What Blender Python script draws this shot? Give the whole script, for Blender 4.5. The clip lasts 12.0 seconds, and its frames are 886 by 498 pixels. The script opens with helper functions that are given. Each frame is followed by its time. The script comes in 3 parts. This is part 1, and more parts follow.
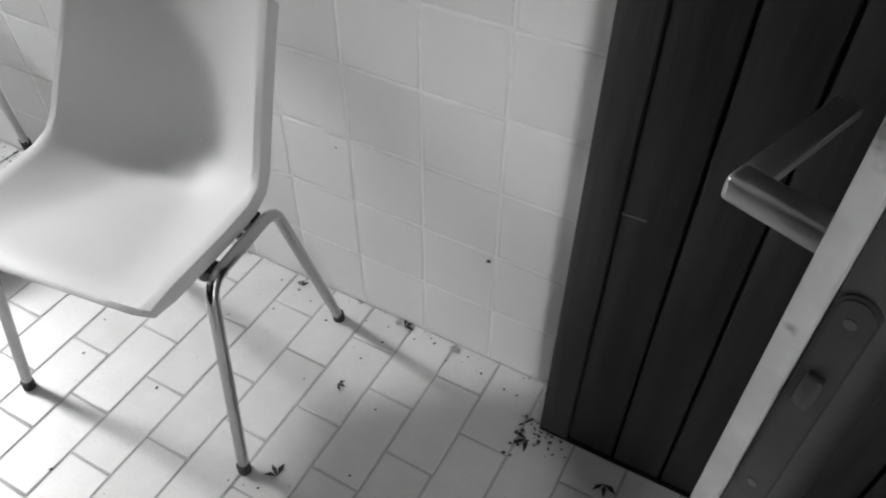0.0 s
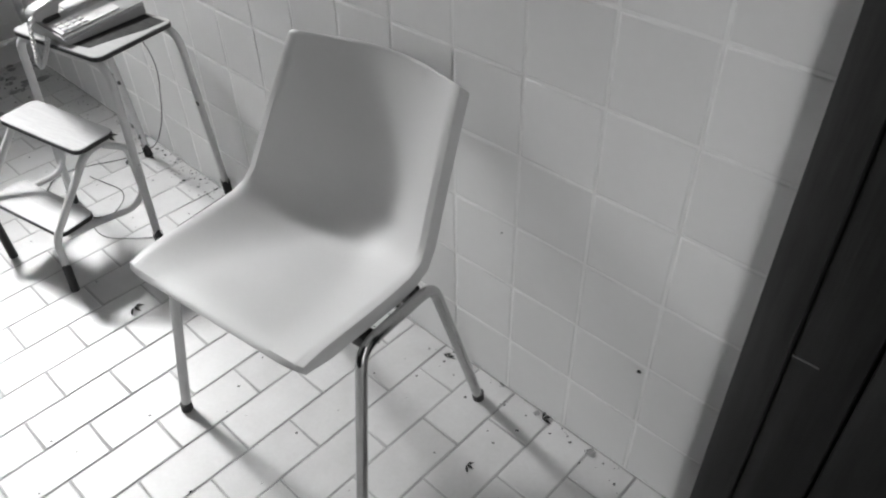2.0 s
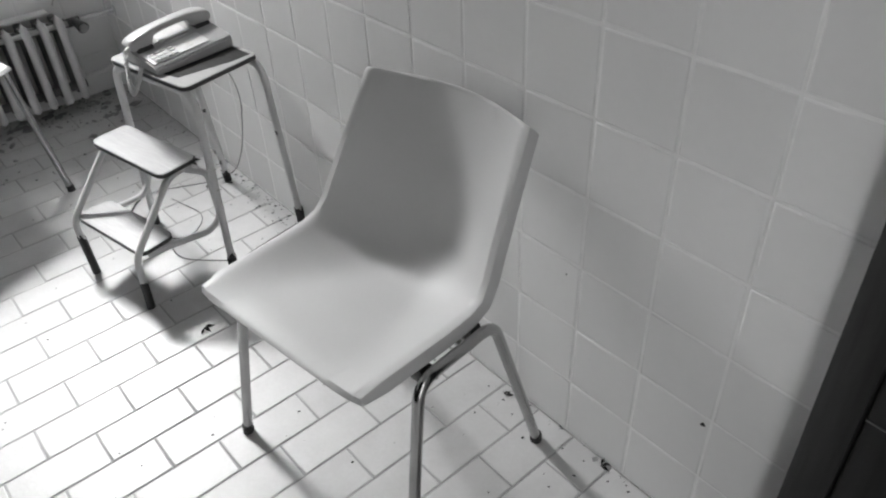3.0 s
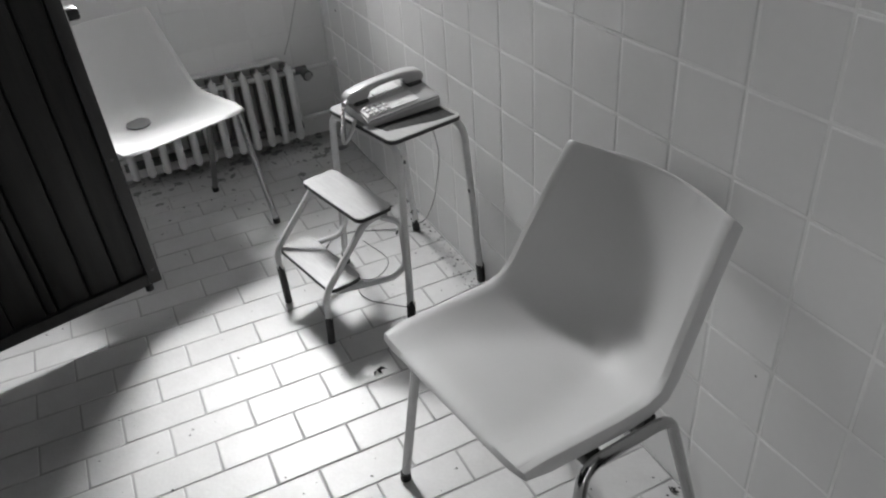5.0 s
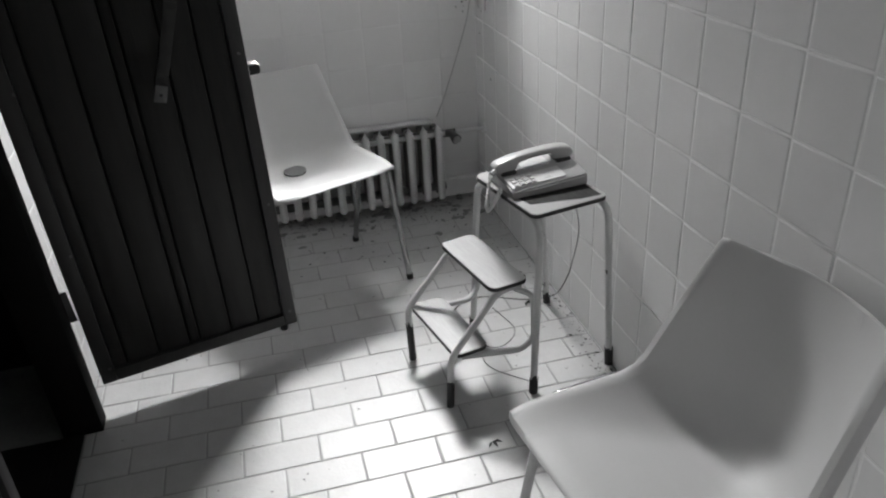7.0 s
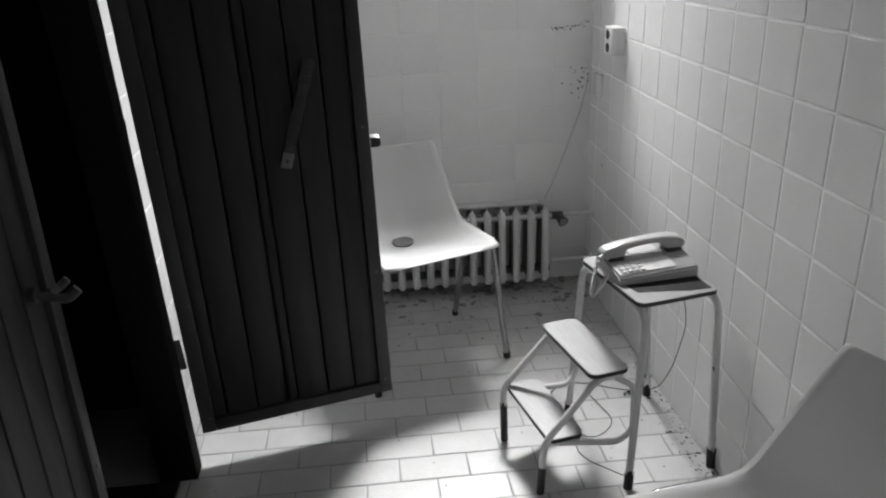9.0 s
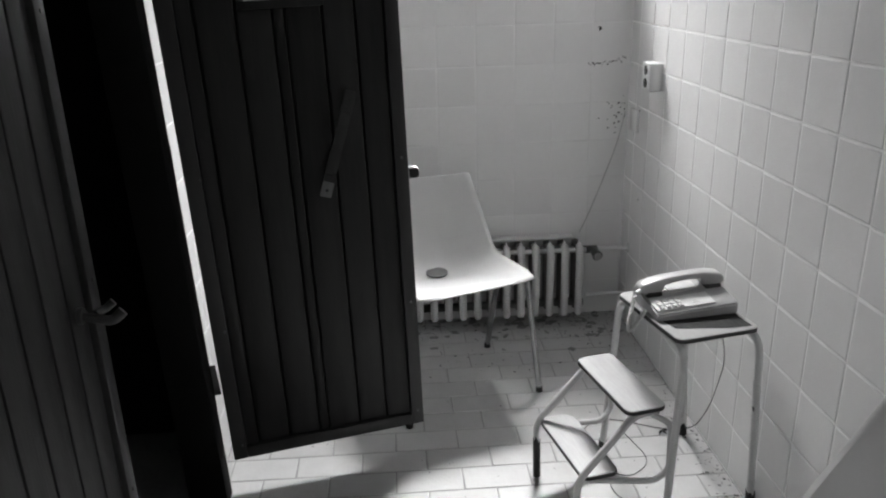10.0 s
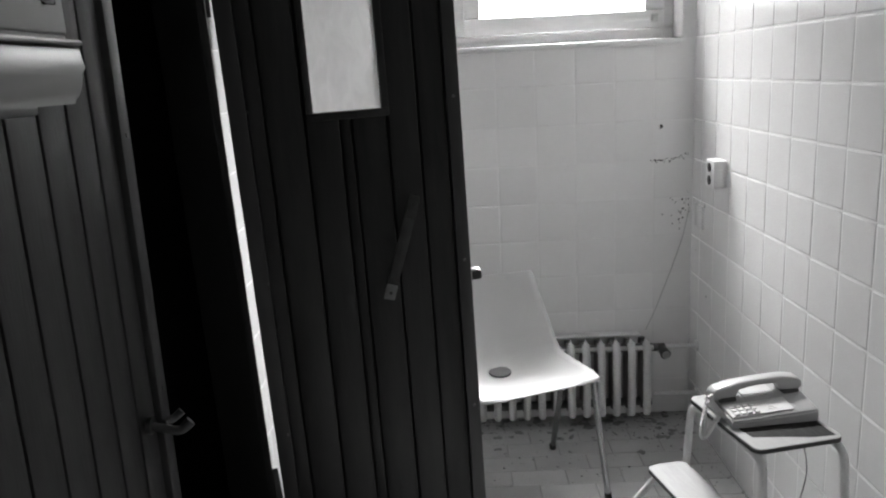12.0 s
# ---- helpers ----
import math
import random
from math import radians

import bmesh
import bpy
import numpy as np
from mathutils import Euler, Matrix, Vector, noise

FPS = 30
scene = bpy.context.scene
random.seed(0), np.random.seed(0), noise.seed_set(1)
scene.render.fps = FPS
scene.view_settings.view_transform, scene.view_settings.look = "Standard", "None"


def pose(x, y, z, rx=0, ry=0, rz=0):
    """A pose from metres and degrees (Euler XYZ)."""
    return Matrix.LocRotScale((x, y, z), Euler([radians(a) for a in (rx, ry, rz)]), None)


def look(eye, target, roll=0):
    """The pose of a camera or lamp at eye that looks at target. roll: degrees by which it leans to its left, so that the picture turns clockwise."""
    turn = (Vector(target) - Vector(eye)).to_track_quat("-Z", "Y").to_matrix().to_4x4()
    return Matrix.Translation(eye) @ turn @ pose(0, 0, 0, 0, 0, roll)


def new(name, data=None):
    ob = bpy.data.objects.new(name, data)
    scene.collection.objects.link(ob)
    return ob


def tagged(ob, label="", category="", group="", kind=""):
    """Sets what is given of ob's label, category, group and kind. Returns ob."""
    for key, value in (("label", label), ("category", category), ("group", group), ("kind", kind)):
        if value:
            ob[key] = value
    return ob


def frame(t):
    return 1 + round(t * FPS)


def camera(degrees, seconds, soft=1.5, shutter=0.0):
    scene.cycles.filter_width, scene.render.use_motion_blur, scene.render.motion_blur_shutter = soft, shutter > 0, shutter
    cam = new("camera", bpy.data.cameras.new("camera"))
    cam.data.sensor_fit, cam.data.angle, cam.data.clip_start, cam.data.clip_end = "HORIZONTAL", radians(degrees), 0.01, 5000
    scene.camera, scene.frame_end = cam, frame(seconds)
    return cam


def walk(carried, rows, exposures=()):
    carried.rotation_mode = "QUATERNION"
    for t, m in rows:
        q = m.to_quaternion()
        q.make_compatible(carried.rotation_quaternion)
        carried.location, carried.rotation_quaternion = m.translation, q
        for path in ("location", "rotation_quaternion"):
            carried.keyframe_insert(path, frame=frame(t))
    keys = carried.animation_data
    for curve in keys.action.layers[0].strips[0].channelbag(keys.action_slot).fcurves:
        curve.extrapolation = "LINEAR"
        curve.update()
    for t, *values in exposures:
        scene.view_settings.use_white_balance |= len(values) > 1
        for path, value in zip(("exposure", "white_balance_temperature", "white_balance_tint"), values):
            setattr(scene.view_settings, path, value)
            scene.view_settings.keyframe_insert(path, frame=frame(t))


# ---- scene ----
cam = camera(60.2, 12.0, soft=2.2)
PATH = [
    (0, (2.718, -0.868, 1.289), (2.049, 0.352, -0.148), 0.4),
    (0.5, (2.714, -0.865, 1.297), (1.973, 0.337, -0.12), 1.2),
    (1, (2.71, -0.856, 1.304), (1.864, 0.314, -0.08), 0.5),
    (1.5, (2.705, -0.853, 1.314), (1.76, 0.279, -0.038), -0.2),
    (2, (2.702, -0.846, 1.322), (1.639, 0.228, 0.011), -1.6),
    (2.5, (2.706, -0.84, 1.326), (1.56, 0.192, 0.054), -2.6),
    (3, (2.706, -0.836, 1.333), (1.483, 0.143, 0.09), -3.1),
    (3.5, (2.698, -0.835, 1.338), (1.393, 0.078, 0.128), -3.3),
    (5.5, (2.681, -0.86, 1.367), (1.089, -0.279, 0.305), -5.2),
    (6, (2.674, -0.868, 1.376), (1.032, -0.36, 0.354), -5.4),
    (6.5, (2.662, -0.873, 1.388), (0.986, -0.42, 0.396), -4.6),
    (7, (2.659, -0.874, 1.388), (0.947, -0.473, 0.435), -3.2),
    (9, (2.664, -0.897, 1.391), (0.823, -0.718, 0.631), -1.9),
    (9.5, (2.662, -0.91, 1.388), (0.801, -0.762, 0.67), -1.4),
    (10, (2.664, -0.919, 1.388), (0.785, -0.808, 0.709), -1.5),
    (10.5, (2.666, -0.936, 1.387), (0.768, -0.846, 0.763), -1.2),
    (11, (2.649, -0.918, 1.414), (0.737, -0.879, 0.83), -1.9),
    (11.5, (2.653, -0.923, 1.42), (0.72, -0.93, 0.905), -2.4),
    (12, (2.654, -0.92, 1.423), (0.706, -0.96, 0.971), -3.0),
]
walk(cam, [(t, look(eye, target, roll)) for t, eye, target, roll in PATH], exposures=[(0.0, 0.44), (1.5, 0.30), (2.5, 0.16), (3.5, -0.02), (5.5, -0.32), (7.0, -0.35), (9.0, -0.23), (10.5, -0.14), (12.0, -0.02)])


# ---------------------------------------------------------------- light
world = bpy.data.worlds.new("sky")
scene.world = world
world.use_nodes = True
wn = world.node_tree
sky = wn.nodes.new("ShaderNodeTexSky")
sky.sky_type = "NISHITA"
sky.sun_disc = False
sky.sun_elevation = radians(40)
sky.sun_rotation = radians(200)
grey_sky = wn.nodes.new("ShaderNodeRGBToBW")
wn.links.new(sky.outputs["Color"], grey_sky.inputs["Color"])
wn.links.new(grey_sky.outputs["Val"], wn.nodes["Background"].inputs["Color"])
wn.nodes["Background"].inputs["Strength"].default_value = 0.10

# the daylight that falls down through the high window
daylight = bpy.data.lights.new("window_daylight", "AREA")
daylight.shape = "RECTANGLE"
daylight.size, daylight.size_y = 0.50, 0.32
daylight.energy = 31
daylight.spread = radians(84)
lamp = new("window_daylight", daylight)
lamp.matrix_world = look((-0.66, -0.32, 2.12), (1.02, -0.90, 0.0))
# dim fill lamp added in an assumed, unseen entrance behind the camera
entrance = bpy.data.lights.new("entrance_daylight", "AREA")
entrance.shape = "RECTANGLE"
entrance.size, entrance.size_y = 0.34, 1.90
entrance.energy = 12.5
lamp = new("entrance_daylight", entrance)
lamp.matrix_world = look((3.17, -1.255, 1.03), (1.4, -0.20, 0.83))

# ---------------------------------------------------------------- materials


def material(name, base, rough=0.5, metal=0.0, var=0.06, scale=9.0, fine=70.0, bump=0.0, bump_scale=40.0, rand=0.0, rough_var=0.1, stretch=(1, 1, 1), coat=0.0):
    """Grey paint, ceramic, metal or plastic with two scales of unevenness."""
    m = bpy.data.materials.new(name)
    m.use_nodes = True
    n, l = m.node_tree.nodes, m.node_tree.links
    b = n["Principled BSDF"]
    b.inputs["Metallic"].default_value = metal
    b.inputs["Coat Weight"].default_value = coat
    b.inputs["Coat Roughness"].default_value = 0.08
    co = n.new("ShaderNodeTexCoord")
    mp = n.new("ShaderNodeMapping")
    mp.inputs["Scale"].default_value = stretch
    l.new(co.outputs["Object"], mp.inputs["Vector"])
    info = n.new("ShaderNodeObjectInfo")
    shift = n.new("ShaderNodeVectorMath")
    shift.operation = "MULTIPLY_ADD"
    l.new(info.outputs["Random"], shift.inputs[0])
    shift.inputs[1].default_value = (17.0, 31.0, 23.0)
    l.new(mp.outputs["Vector"], shift.inputs[2])
    big, small = n.new("ShaderNodeTexNoise"), n.new("ShaderNodeTexNoise")
    big.inputs["Scale"].default_value, small.inputs["Scale"].default_value = scale, fine
    small.inputs["Detail"].default_value = 4.0
    for tex in (big, small):
        l.new(shift.outputs["Vector"], tex.inputs["Vector"])

    def maths(op, a, c):
        k = n.new("ShaderNodeMath")
        k.operation = op
        for slot, v in enumerate((a, c)):
            if isinstance(v, float):
                k.inputs[slot].default_value = v
            else:
                l.new(v, k.inputs[slot])
        return k.outputs[0]

    wave = maths("ADD", maths("MULTIPLY", maths("SUBTRACT", big.outputs["Fac"], 0.5), 2.0 * var), maths("MULTIPLY", maths("SUBTRACT", small.outputs["Fac"], 0.5), 1.2 * var))
    wave = maths("ADD", wave, maths("MULTIPLY", maths("SUBTRACT", info.outputs["Random"], 0.5), rand))
    value = maths("MULTIPLY", maths("ADD", wave, 1.0), float(base))
    mix = n.new("ShaderNodeCombineColor")
    for ch in ("Red", "Green", "Blue"):
        l.new(value, mix.inputs[ch])
    l.new(mix.outputs["Color"], b.inputs["Base Color"])
    l.new(maths("ADD", maths("MULTIPLY", maths("SUBTRACT", small.outputs["Fac"], 0.5), rough_var), float(rough)), b.inputs["Roughness"])
    if bump:
        relief = n.new("ShaderNodeTexNoise")
        relief.inputs["Scale"].default_value = bump_scale
        relief.inputs["Detail"].default_value = 3.0
        l.new(shift.outputs["Vector"], relief.inputs["Vector"])
        bp = n.new("ShaderNodeBump")
        bp.inputs["Strength"].default_value = bump
        bp.inputs["Distance"].default_value = 0.002
        l.new(relief.outputs["Fac"], bp.inputs["Height"])
        l.new(bp.outputs["Normal"], b.inputs["Normal"])
    return m


WALL_TILE = material("white_glazed_tile", 0.84, 0.16, var=0.03, scale=6, bump=0.10, bump_scale=14, rand=0.05, rough_var=0.08)
FLOOR_TILE = material("worn_floor_tile", 0.52, 0.42, var=0.10, scale=16, fine=120, bump=0.22, bump_scale=120, rand=0.09, rough_var=0.25)
WALL_GROUT = material("pale_grout", 0.90, 0.85, var=0.15, scale=5, bump=0.3, bump_scale=200)
BACK_GROUT = material("greyed_wall_grout", 0.80, 0.8, var=0.12, scale=4)
FLOOR_GROUT = material("dirty_grout", 0.34, 0.9, var=0.3, scale=6, bump=0.4, bump_scale=180)
PLASTER = material("painted_plaster", 0.74, 0.85, var=0.05, scale=3, bump=0.15, bump_scale=60)
SHELL = material("cream_plastic_shell", 0.58, 0.5, var=0.045, scale=7, fine=160, bump=0.05, bump_scale=400, rough_var=0.12)
CHROME = material("worn_chrome", 0.40, 0.16, 1.0, var=0.12, scale=25, rough_var=0.25)
ALUMINIUM = material("dull_scratched_aluminium", 0.34, 0.38, 1.0, var=0.05, scale=12, fine=200, rough_var=0.06)
STEEL = material("brushed_steel", 0.5, 0.3, 1.0, var=0.1, scale=30, stretch=(1, 1, 6), rough_var=0.2)
PAINTED_TUBE = material("chipped_white_enamel", 0.62, 0.35, var=0.08, scale=30, rough_var=0.2)
RUBBER = material("black_rubber", 0.02, 0.6, var=0.3)
STEP_TOP = material("pale_woodgrain_laminate", 0.33, 0.35, var=0.20, scale=18, fine=60, stretch=(1.2, 14, 14), rough_var=0.2)
WORN = material("worn_bare_board", 0.03, 0.7, var=0.7, scale=28, fine=90, stretch=(1, 5, 5))
LOCK = material("dull_lock_metal", 0.05, 0.4, 0.6, var=0.3)
STEP_EDGE = material("dark_plywood_edge", 0.035, 0.6, var=0.3)
DARK_WOOD = material("dark_stained_wood", 0.019, 0.5, var=0.6, scale=4, fine=26, stretch=(9, 9, 0.7), bump=0.25, bump_scale=30, rand=0.35, rough_var=0.25)
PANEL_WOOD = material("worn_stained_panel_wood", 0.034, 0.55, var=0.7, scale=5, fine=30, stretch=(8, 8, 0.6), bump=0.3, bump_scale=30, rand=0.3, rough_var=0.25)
DARK_FRAME = material("dark_stained_rail", 0.038, 0.42, var=0.3, scale=5, fine=30, stretch=(6, 6, 0.8), bump=0.2, bump_scale=30, rand=0.15)
BACKING_AND_SHADE = material("black_backing_and_shade", 0.012, 0.7, var=0.3)
EDGE_PAINT = material("worn_pale_door_edge", 0.29, 0.5, var=0.2, scale=25, fine=90)
for dark in (DARK_WOOD, PANEL_WOOD, DARK_FRAME, BACKING_AND_SHADE):
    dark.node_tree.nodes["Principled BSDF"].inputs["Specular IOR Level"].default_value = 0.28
BACKING_AND_SHADE.node_tree.nodes["Principled BSDF"].inputs["Specular IOR Level"].default_value = 0.06
WORN.node_tree.nodes["Principled BSDF"].inputs["Specular IOR Level"].default_value = 0.12


def chipped(m, dark, scale, low, high):
    """Knocks irregular dark chips through the paint of a material."""
    n, l = m.node_tree.nodes, m.node_tree.links
    b = n["Principled BSDF"]
    paint = b.inputs["Base Color"].links[0].from_socket
    tex = n.new("ShaderNodeTexNoise")
    tex.inputs["Scale"].default_value = scale
    tex.inputs["Detail"].default_value = 3.0
    l.new(n["Texture Coordinate"].outputs["Object"], tex.inputs["Vector"])
    ramp = n.new("ShaderNodeMapRange")
    ramp.inputs["From Min"].default_value, ramp.inputs["From Max"].default_value = low, high
    l.new(tex.outputs["Fac"], ramp.inputs["Value"])
    mix = n.new("ShaderNodeMix")
    mix.data_type = "RGBA"
    l.new(ramp.outputs["Result"], mix.inputs["Factor"])
    l.new(paint, mix.inputs["A"])
    mix.inputs["B"].default_value = (dark, dark, dark, 1)
    l.new(mix.outputs["Result"], b.inputs["Base Color"])


chipped(PAINTED_TUBE, 0.04, 26, 0.69, 0.71)
chipped(EDGE_PAINT, 0.10, 34, 0.60, 0.72)
DUSTY_SHADED_IRON = material("dusty_shaded_iron", 0.16, 0.85, var=0.35, scale=25, bump=0.3, bump_scale=90)
IRON = material("dull_painted_iron", 0.64, 0.45, var=0.1, scale=20, bump=0.2, bump_scale=90)
WINDOW_PAINT = material("dirty_window_paint", 0.66, 0.45, var=0.18, scale=9, fine=45, stretch=(1, 0.5, 3))
WHITE_PAINT = material("white_gloss_paint", 0.72, 0.3, var=0.05, scale=8, bump=0.1, bump_scale=40)
BRASS = material("dull_dark_valve_metal", 0.12, 0.35, 0.7, var=0.3, scale=40)
PHONE = material("grey_phone_plastic", 0.36, 0.38, var=0.04, scale=30, bump=0.05, bump_scale=500)
KEY = material("pale_key_plastic", 0.52, 0.4, var=0.04)
PHONE_SHADOW = material("phone_shadow_gap", 0.03, 0.6)
CARD = material("white_paper_card", 0.52, 0.7, var=0.04)
CORD = material("grey_cord", 0.52, 0.5, var=0.1)
WIRE = material("dark_wire", 0.05, 0.5, var=0.2)
STRAP = material("dull_worn_strap_metal", 0.022, 0.6, var=0.6, scale=30)
STRAP_END = material("bare_strap_metal", 0.13, 0.5, var=0.3, scale=40)
DISPENSER = material("grey_dispenser_plastic", 0.15, 0.4, var=0.04)
LEVER = material("dull_worn_lever_metal", 0.06, 0.5, 0.2, var=0.4, scale=40)
BLACK = material("black_plastic", 0.015, 0.45)
DIRT = material("dark_dirt", 0.035, 0.95, var=0.4, scale=60)
GRIME_SHADE = material("dried_grime_shade", 0.24, 0.85, var=0.7, scale=30, fine=150)
DISC = material("grey_round_pad", 0.16, 0.75, var=0.2, scale=80)

glass = bpy.data.materials.new("frosted_glass")
glass.use_nodes = True
gb = glass.node_tree.nodes["Principled BSDF"]
gb.inputs["Base Color"].default_value = (0.8, 0.8, 0.8, 1)
gb.inputs["Roughness"].default_value = 0.5
gb.inputs["Transmission Weight"].default_value = 0.9
gn = glass.node_tree.nodes.new("ShaderNodeTexNoise")
gn.inputs["Scale"].default_value = 22
gbump = glass.node_tree.nodes.new("ShaderNodeBump")
gbump.inputs["Strength"].default_value = 0.4
gsmear = glass.node_tree.nodes.new("ShaderNodeTexNoise")
gsmear.inputs["Scale"].default_value = 6
gsmear.inputs["Detail"].default_value = 6
gsmear.inputs["Distortion"].default_value = 1.2
gramp = glass.node_tree.nodes.new("ShaderNodeMapRange")
gramp.inputs["From Min"].default_value, gramp.inputs["From Max"].default_value = 0.35, 0.7
gramp.inputs["To Min"].default_value, gramp.inputs["To Max"].default_value = 0.80, 0.96
glass.node_tree.links.new(gsmear.outputs["Fac"], gramp.inputs["Value"])
glass.node_tree.links.new(gramp.outputs["Result"], gb.inputs["Base Color"])
glass.node_tree.links.new(gn.outputs["Fac"], gbump.inputs["Height"])
glass.node_tree.links.new(gbump.outputs["Normal"], gb.inputs["Normal"])

# ---------------------------------------------------------------- mesh helpers


def part(name, bm, mat, parent=None, label="", smooth=True):
    """Links a bmesh as one mesh object, under a thing where one is given."""
    me = bpy.data.meshes.new(name)
    bm.to_mesh(me)
    bm.free()
    if smooth:
        me.set_sharp_from_angle(angle=radians(38))
    me.materials.append(mat)
    ob = new(name, me)
    if parent is not None:
        ob.parent = parent
    return tagged(ob, label=label)


def thing(name, m, label, category, group=""):
    ob = new(name)
    ob.empty_display_size = 0.05
    ob.matrix_world = m
    return tagged(ob, label=label, category=category, group=group)


def box(lo, hi, bevel=0.0, seg=2, bm=None):
    bm = bm or bmesh.new()
    made = bmesh.ops.create_cube(bm, size=1)["verts"]
    for v in made:
        v.co = Vector([lo[k] + (v.co[k] + 0.5) * (hi[k] - lo[k]) for k in range(3)])
    if bevel:
        edges = {e for v in made for e in v.link_edges}
        bmesh.ops.bevel(bm, geom=list(edges), offset=bevel, segments=seg, affect="EDGES", profile=0.5)
    return bm


def rounded(points, radius, steps=5):
    """A polyline with its inner corners rounded."""
    pts = [Vector(p) for p in points]
    out = [pts[0]]
    for a, b, c in zip(pts, pts[1:], pts[2:]):
        r = min(radius, 0.45 * (a - b).length, 0.45 * (c - b).length)
        p, q = b + (a - b).normalized() * r, b + (c - b).normalized() * r
        for k in range(steps + 1):
            s = k / steps
            out.append(p * (1 - s) ** 2 + b * 2 * s * (1 - s) + q * s * s)
    return out + [pts[-1]]


def tube(points, r, sides=12, bend=0.03, bm=None, taper=None):
    bm = bm or bmesh.new()
    pts = rounded(points, bend) if bend else [Vector(p) for p in points]
    rings, up = [], None
    for k, p in enumerate(pts):
        d = (pts[min(k + 1, len(pts) - 1)] - pts[max(k - 1, 0)]).normalized()
        if up is None:
            up = d.orthogonal().normalized()
        up = (up - d * up.dot(d)).normalized()
        side = d.cross(up)
        rr = r * (taper[0] + (taper[1] - taper[0]) * k / (len(pts) - 1)) if taper else r
        rings.append([bm.verts.new(p + (up * math.cos(2 * math.pi * j / sides) + side * math.sin(2 * math.pi * j / sides)) * rr) for j in range(sides)])
    for a, b in zip(rings, rings[1:]):
        for j in range(sides):
            bm.faces.new((a[j], a[(j + 1) % sides], b[(j + 1) % sides], b[j]))
    bm.faces.new(rings[0][::-1])
    bm.faces.new(rings[-1])
    return bm


def plate(outline, z0, z1, bevel=0.0, bm=None):
    """A flat piece of any outline, lying between two heights."""
    bm = bm or bmesh.new()
    low = [bm.verts.new((x, y, z0)) for x, y in outline]
    high = [bm.verts.new((x, y, z1)) for x, y in outline]
    n = len(outline)
    for k in range(n):
        bm.faces.new((low[k], low[(k + 1) % n], high[(k + 1) % n], high[k]))
    bm.faces.new(low[::-1])
    top = bm.faces.new(high)
    if bevel:
        bmesh.ops.bevel(bm, geom=list(top.edges), offset=bevel, segments=2, affect="EDGES", profile=0.5)
    return bm


def rounded_rect(hx, hy, r, steps=4, cx=0.0, cy=0.0):
    out = []
    for sx, sy, a0 in ((1, 1, 0), (-1, 1, 90), (-1, -1, 180), (1, -1, 270)):
        for k in range(steps + 1):
            a = radians(a0 + 90 * k / steps)
            out.append((cx + sx * (hx - r) + r * math.cos(a), cy + sy * (hy - r) + r * math.sin(a)))
    return out


def disc(r, h, sides=28):
    return plate([(r * math.cos(2 * math.pi * k / sides), r * math.sin(2 * math.pi * k / sides)) for k in range(sides)], 0, h)


# ---------------------------------------------------------------- structure
BACK, LEFT, NEAR, HIGH = -0.30, -1.46, 3.12, 2.36
WIN = (-0.90, -0.050, 1.50, 2.28)  # y from, y to, z from, z to
DOORWAY = (0.805, 1.405, 2.02)


def setting(name, bm, mat, label, category):
    return tagged(part(name, bm, mat, None, "", False), label=label, category=category, kind="structure")


floor = setting("floor", box((BACK - 0.3, LEFT - 1.3, -0.12), (NEAR, 0.12, -0.0018)), FLOOR_GROUT, "pale rectangular floor tiles with dirty dark joints", "floor")
ceiling = setting("ceiling", box((BACK - 0.3, LEFT - 1.3, HIGH), (NEAR + 0.1, 0.12, HIGH + 0.1)), PLASTER, "plain pale plastered ceiling", "ceiling")
wall_right = setting("wall_right", box((BACK - 0.3, 0.0012, -0.1), (NEAR + 0.1, 0.12, HIGH)), WALL_GROUT, "white glazed square wall tiles with pale joints", "wall")
bm = bmesh.new()
T = BACK - 0.0007
for lo, hi in (
    ((T - 0.25, LEFT - 0.1, -0.1), (T, 0.005, WIN[2])),
    ((T - 0.25, LEFT - 0.1, WIN[3]), (T, 0.005, HIGH)),
    ((T - 0.25, LEFT - 0.1, WIN[2]), (T, WIN[0], WIN[3])),
    ((T - 0.25, WIN[1], WIN[2]), (T, 0.005, WIN[3])),
):
    box(lo, hi, bm=bm)
wall_back = setting("wall_back", bm, BACK_GROUT, "white tiled wall under a high window, stained near the corner", "wall")
bm = box((T, LEFT - 0.08, -0.1), (0.799, LEFT - 0.0212, HIGH))
box((0.799, LEFT - 0.08, DOORWAY[2]), (DOORWAY[1], LEFT - 0.0014, HIGH), bm=bm)
box((DOORWAY[1], LEFT - 0.08, 2.0), (2.02, LEFT - 0.0014, HIGH), bm=bm)
# unseen stub, added to keep the fill lamp off the left side
setting("wall_entrance", box((2.92, LEFT - 0.0014, -0.1), (2.98, -1.10, HIGH)), DARK_WOOD, "unseen dark stub wall added to block the fill lamp", "wall")
# unseen stretch of the left side, made dark to lessen bounced light
setting("wall_partition", box((2.02, LEFT - 0.08, -0.1), (NEAR, LEFT - 0.0014, HIGH)), DARK_WOOD, "unseen dark wooden partition past the cubicle doors, added to cut bounce light", "wall")
wall_left = setting("wall_left", bm, WALL_GROUT, "white tiled wall with cubicle doorways", "wall")
# unseen end wall; its opening is assumed, for the fill lamp
bm = box((NEAR, LEFT - 1.3, -0.1), (NEAR + 0.1, -1.44, HIGH))
box((NEAR, -1.06, -0.1), (NEAR + 0.1, 0.12, HIGH), bm=bm)
box((NEAR, -1.44, 2.03), (NEAR + 0.1, -1.06, HIGH), bm=bm)
wall_near = setting("wall_near", bm, WHITE_PAINT, "plain pale wall behind the camera with an assumed, unseen opening", "wall")
